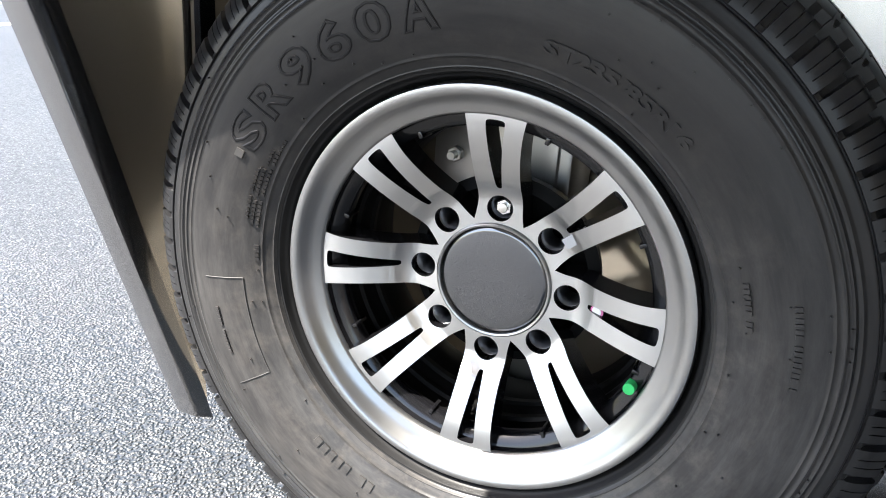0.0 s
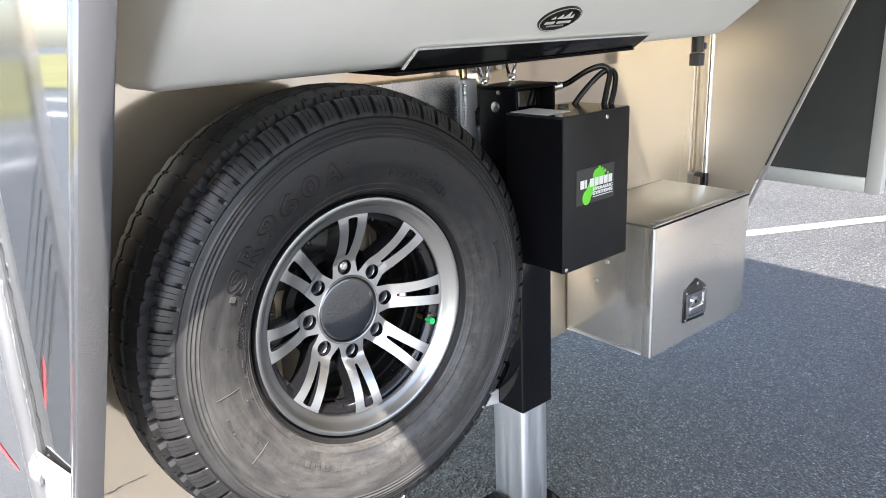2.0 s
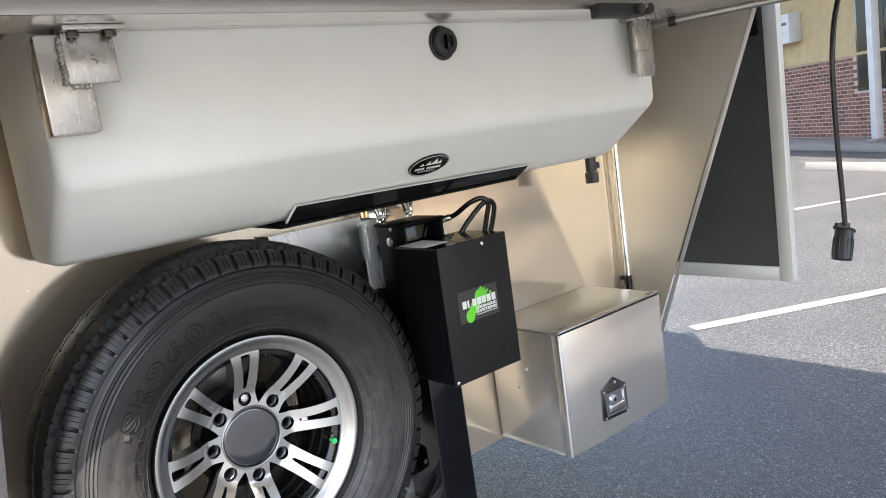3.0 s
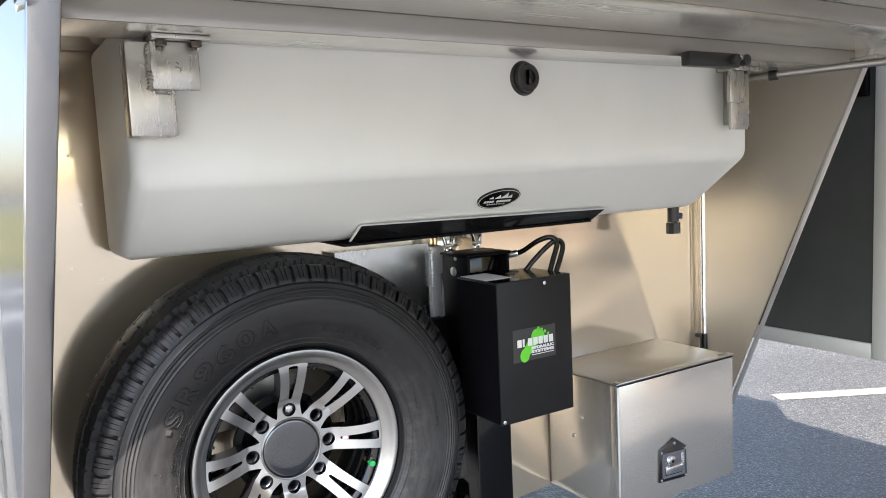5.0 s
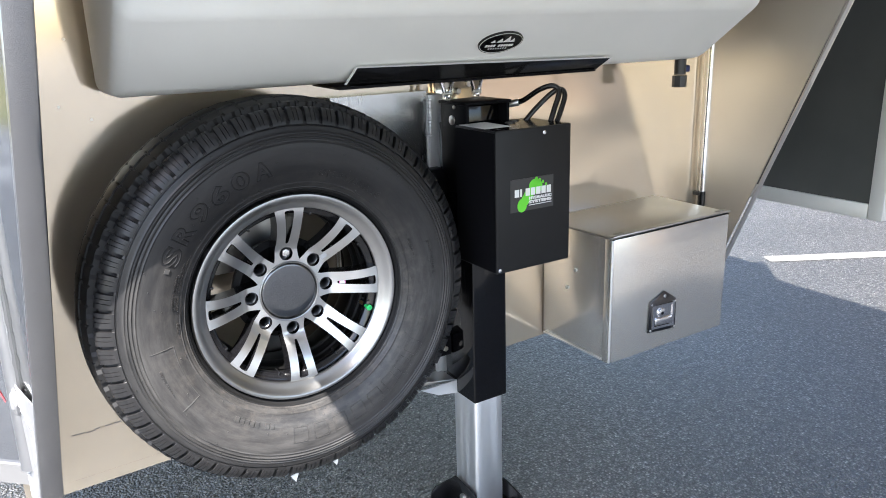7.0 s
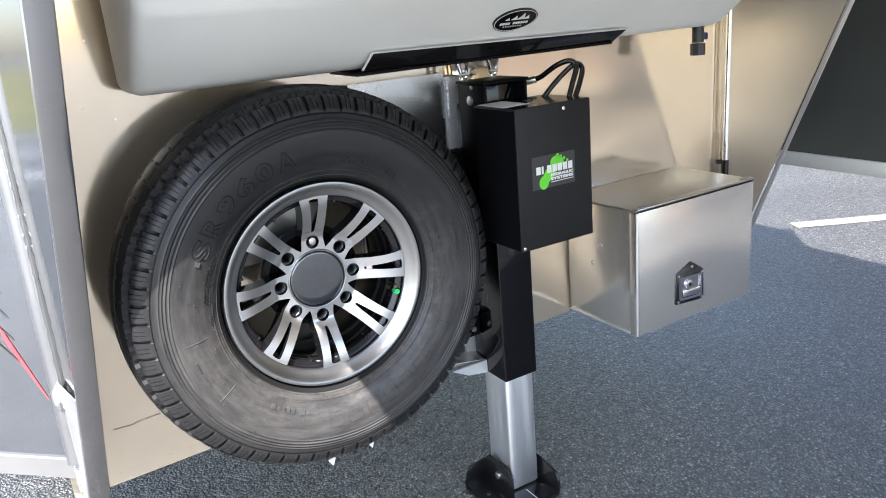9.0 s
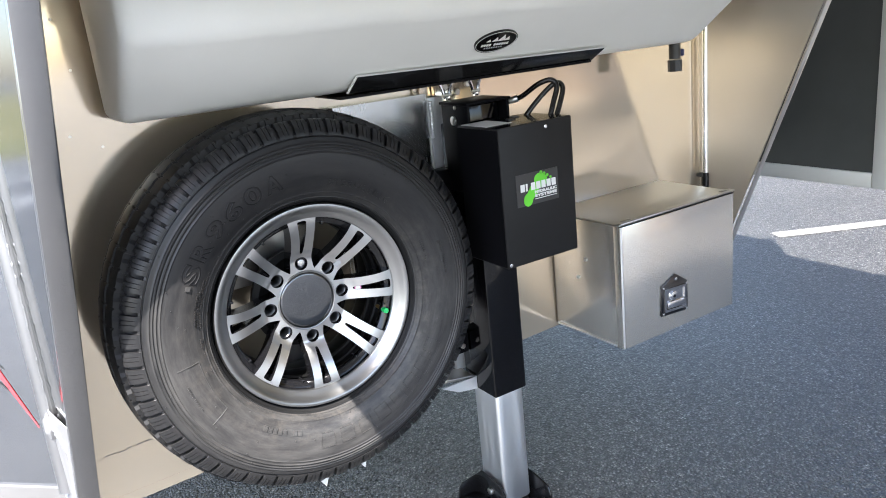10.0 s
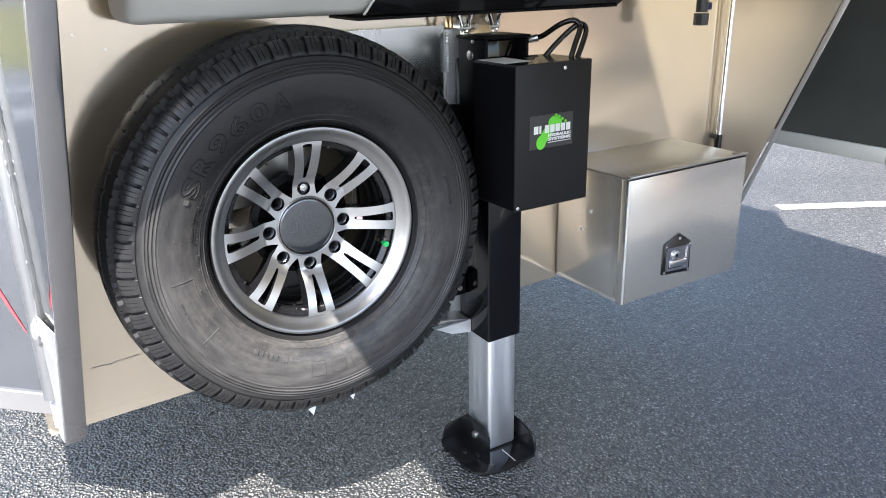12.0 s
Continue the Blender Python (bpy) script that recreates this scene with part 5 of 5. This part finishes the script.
def wall_marks():
    for x, z in ((-0.303, 1.17), (-0.36, 1.20), (-0.33, 1.33), (-0.345, 1.43), (-0.40, 1.24)):
        solid("wall_rivet", moved(disc(0.003, -0.0012, 0.0, 10), Matrix.Translation((x, WALL_Y, z))), m_bolt, "tiny steel rivet in the front wall", "rivet", group="wall rivets")
    for x0, x1, z in ((-0.447, -0.420, 0.4865), (-0.418, -0.398, 0.4850), (-0.400, -0.388, 0.4885), (-0.378, -0.362, 0.4890), (-0.360, -0.344, 0.4900)):
        solid("scuff_mark", block(x0, x1, WALL_Y - 0.0006, WALL_Y + 0.0005, z, z + 0.0024, 0), m_scuff, "dark scuff mark on the front wall", "scuff", group="scuff marks")


wall_marks()


# ---- right-hand side: open door, hanging plug ----
def side_door():
    ob = thing("side_door", (1.96, 0.9, 0.68), "open dark grey trailer door with an aluminium frame", "door")
    X = 1.962
    part("panel", local(block(X + 0.006, X + 0.026, 0.706, 1.34, 0.725, 2.3, 0), ob), m_door, ob, "dark grey inner panel")
    part("stile", local(block(X, X + 0.036, 0.655, 0.705, 0.672, 2.35, 0.004), ob), m_stile, ob, "brushed aluminium stile")
    part("bottom_rail", local(block(X, X + 0.036, 0.7055, 1.36, 0.672, 0.724, 0.004), ob), m_stile, ob, "brushed aluminium bottom rail")
    part("stile", local(block(X, X + 0.036, 1.341, 1.40, 0.7245, 2.35, 0.004), ob), m_stile, ob, "brushed aluminium stile")
    part("latch_box", local(block(X - 0.02, X + 0.0055, 0.722, 0.79, 1.54, 1.68, 0.004), ob), m_black, ob, "black door latch box")


side_door()


def plug():
    ob = thing("trailer_plug", (1.577, 0.33, 0.852), "black seven-pin trailer plug with two ears hanging on its cable", "plug")
    tilt = Matrix.Rotation(radians(20), 4, "Y")
    shell = merge(lathe([(0.0, 0.0), (0.022, 0.0), (0.0265, 0.002), (0.0262, 0.030), (0.0250, 0.070), (0.0232, 0.086), (0.0, 0.086)], 28), lathe([(0.0, 0.0), (0.0185, 0.0), (0.0175, 0.004)], 28))
    part("shell", moved(moved(shell, Matrix.Rotation(radians(90), 4, "X")), tilt), m_plastic, ob, "ribbed black shell")
    for k in range(14):
        a = 2 * math.pi * k / 14
        part("grip_rib", moved(block(0.0248, 0.0276, -0.0016, 0.0016, 0.012, 0.062, 0.0006, 1), tilt @ Matrix.Rotation(a, 4, "Z")), m_plastic, ob)
    ears = [(0.056 * math.cos(a) * abs(math.cos(a)) ** 0.5, 0.026 * math.sin(a)) for a in (2 * math.pi * k / 32 for k in range(32))]
    part("flange", moved(prism(ears, "z", 0.086, 0.0905, 0.001), tilt), m_plastic, ob, "flat flange with two ears")
    for sx in (-1, 1):
        part("ear_boss", moved(moved(disc(0.008, -0.006, 0.006, 16, 0.001), Matrix.Translation((sx * 0.047, 0, 0.092)) @ Matrix.Rotation(radians(90), 4, "X")), tilt), m_plastic, ob)
    part("collar", moved(pipe([(0, 0, 0.089), (0, 0, 0.097), (0, 0, 0.106)], 0.0135, 18, 2), tilt), m_plastic, ob)
    part("cable", pipe([(0.0350, 0, 0.097), (0.029, 0, 0.19), (0.016, 0, 0.32), (0.000, -0.004, 0.46), (-0.006, -0.008, 0.56), (0.006, -0.014, 0.66), (0.032, -0.022, 0.735)], 0.0072, 12, 6), m_hose, ob, "black cable")


plug()


# ---- car park and building ----
def flat_strip(p, q, w, z):
    p, q = Vector(p), Vector(q)
    n = Vector((p.y - q.y, q.x - p.x)).normalized() * w / 2
    bm = bmesh.new()
    k = 24
    rows = [[bm.verts.new((*(p.lerp(q, i / k) + n * s * random.uniform(0.93, 1.05)), z)) for s in (-1, 1)] for i in range(k + 1)]
    for a, b in zip(rows, rows[1:]):
        bm.faces.new((a[0], b[0], b[1], a[1]))
    bmesh.ops.recalc_face_normals(bm, faces=bm.faces)
    return bm


D = Vector((0.87, -0.493))
S = Vector((3.21, 1.885))
N = Vector((0.493, 0.87))
for k in range(-1, 4):
    a = S + N * 3.2 * k
    solid("parking_line", flat_strip(a, a + D * 5.2, 0.105, 0.004), m_line, "worn white parking bay line on the asphalt", "parking line", group="parking lines")
for k in range(5):
    a = Vector((-12.6 + 2.3 * k if k < 3 else -12.6, -2.0 if k < 3 else 16.0 + 3 * k))
    solid("parking_line", flat_strip(a, a + (Vector((-0.6, 22.0)) if k < 3 else Vector((10.0, 0.8))), 0.20, 0.004), m_white, "worn white parking bay line on the asphalt", "parking line", group="parking lines")


def lawn():
    bm = merge(sheet(-90, 90, 30, 120, 0.03), sheet(-90, -13.5, -60, 29.99, 0.03))
    solid("ground_lawn", bm, m_lawn, "dry yellow-green lawn beyond the parking lot", "lawn", "structure")


lawn()

K0, KD, KN = Vector((13.04, 4.32)), Vector((0.555, 0.832)), Vector((0.832, -0.555))


def along(s, off, z):
    p = K0 + KD * s + KN * off
    return Vector((p.x, p.y, z))


def facade_box(s0, s1, o0, o1, z0, z1, bevel=0.0):
    """A box in the building's own frame: along it, away from the kerb, and up."""
    m = Matrix.Translation((K0.x, K0.y, 0)) @ Matrix.Rotation(math.atan2(KD.y, KD.x), 4, "Z")
    return moved(block(s0, s1, -o1, -o0, z0, z1, bevel), m)


solid("pavement", facade_box(-14, 16, 0.0, 0.9, 0.0, 0.13, 0.01), m_concrete, "pale concrete pavement along the building", "pavement", "structure")
solid("kerb", facade_box(-14, 16, -0.14, -0.001, 0.0, 0.125, 0.012), m_concrete, "concrete kerb", "kerb", "structure")


def building():
    ob = thing("building", along(0, 0.85, 0.13), "tan stucco building with a red brick base and dark windows", "building")
    off = 0.85
    part("upper_wall", local(facade_box(-14, 16, off, off + 0.3, 1.72, 4.6), ob), m_stucco, ob, "tan stucco upper wall")
    base = part("base_wall", local(facade_box(-14, 16, off - 0.0015, off + 0.3, 0.13, 1.66), ob), m_mortar, ob, "brick base, mortar bed")
    part("ledge", local(facade_box(-14, 16, off - 0.03, off + 0.29, 1.661, 1.719, 0.006), ob), m_stucco, ob, "sloped ledge over the bricks")
    part("roof", local(facade_box(-14.4, 16.4, off - 2.20, off + 6, 4.6, 4.9), ob), m_stucco, ob)
    for s0 in (1.80, -3.5):
        win = part("window", local(facade_box(s0 - 0.85, s0, off - 0.012, off + 0.02, 1.0, 3.2, 0.004), ob), m_gloss, ob, "dark window")
        part("pane", local(facade_box(s0 - 0.79, s0 - 0.06, off - 0.018, off - 0.0125, 1.06, 3.14, 0), ob), m_pane, win)
    cab = part("wall_cabinet", local(facade_box(3.50, 4.75, off - 0.28, off - 0.002, 2.15, 2.75, 0.01), ob), m_post, ob, "white wall cabinet")
    part("louvre", local(facade_box(3.58, 4.45, off - 0.286, off - 0.281, 2.52, 2.58, 0), ob), m_plastic, cab)
    part("downpipe", local(facade_box(4.30, 4.40, off - 0.10, off - 0.002, 1.2, 2.149, 0.01), ob), m_post, ob)
    # bricks of the stretch that shows
    unit = mesh_of("brick", block(-0.100, 0.100, -0.05, 0.05, -0.031, 0.031, 0.004, 1), m_brick, 0)
    rot = Matrix.Rotation(math.atan2(KD.y, KD.x), 4, "Z")
    far = []
    for row in range(20):
        z = 0.13 + 0.038 + 0.0755 * row
        for col in range(-64, 76):
            s = 0.212 * col + (0.106 if row % 2 else 0)
            if 1.80 - 0.95 < s < 1.80 + 0.10 and z > 0.96:
                continue
            p = along(s, off + 0.045, z)
            if 1.2 < s < 4.7:
                b = new("brick", unit)
                b.parent = base
                b.matrix_local = Matrix.Translation(p - ob.location) @ rot
            elif -6 < s < 9:
                far.append(p)
    bm = bmesh.new()
    for p in far:
        got = bmesh.ops.create_cube(bm, size=1.0)["verts"]
        bmesh.ops.transform(bm, matrix=Matrix.Translation(p - ob.location) @ rot @ Matrix.Diagonal((0.2, 0.1, 0.062, 1)), verts=got)
    tagged(part("brickwork", bm, m_brick, base, smooth=0), kind="stuff")


building()


def porch_post():
    p = along(0.44, 0.20, 0.13)
    ob = thing("porch_post", p, "white painted porch post on a concrete foot", "post")
    rot = Matrix.Rotation(math.atan2(KD.y, KD.x), 4, "Z")
    part("shaft", moved(block(-0.07, 0.07, -0.07, 0.07, 0.06, 4.45, 0.008), rot), m_post, ob)
    part("foot", moved(block(-0.13, 0.13, -0.13, 0.13, 0.0, 0.06, 0.01), rot), m_concrete, ob)


porch_post()


def wheel_stop():
    p = Vector((10.62, 3.86, 0))
    ob = thing("wheel_stop", p, "pale concrete wheel stop at the head of a bay", "wheel stop")
    bm = prism([(-0.09, 0.0), (0.09, 0.0), (0.06, 0.11), (-0.06, 0.11)], "x", -0.9, 0.9, 0.008)
    part("curb_bar", moved(bm, Matrix.Rotation(math.atan2(1.27, 0.61), 4, "Z")), m_concrete, ob)


wheel_stop()
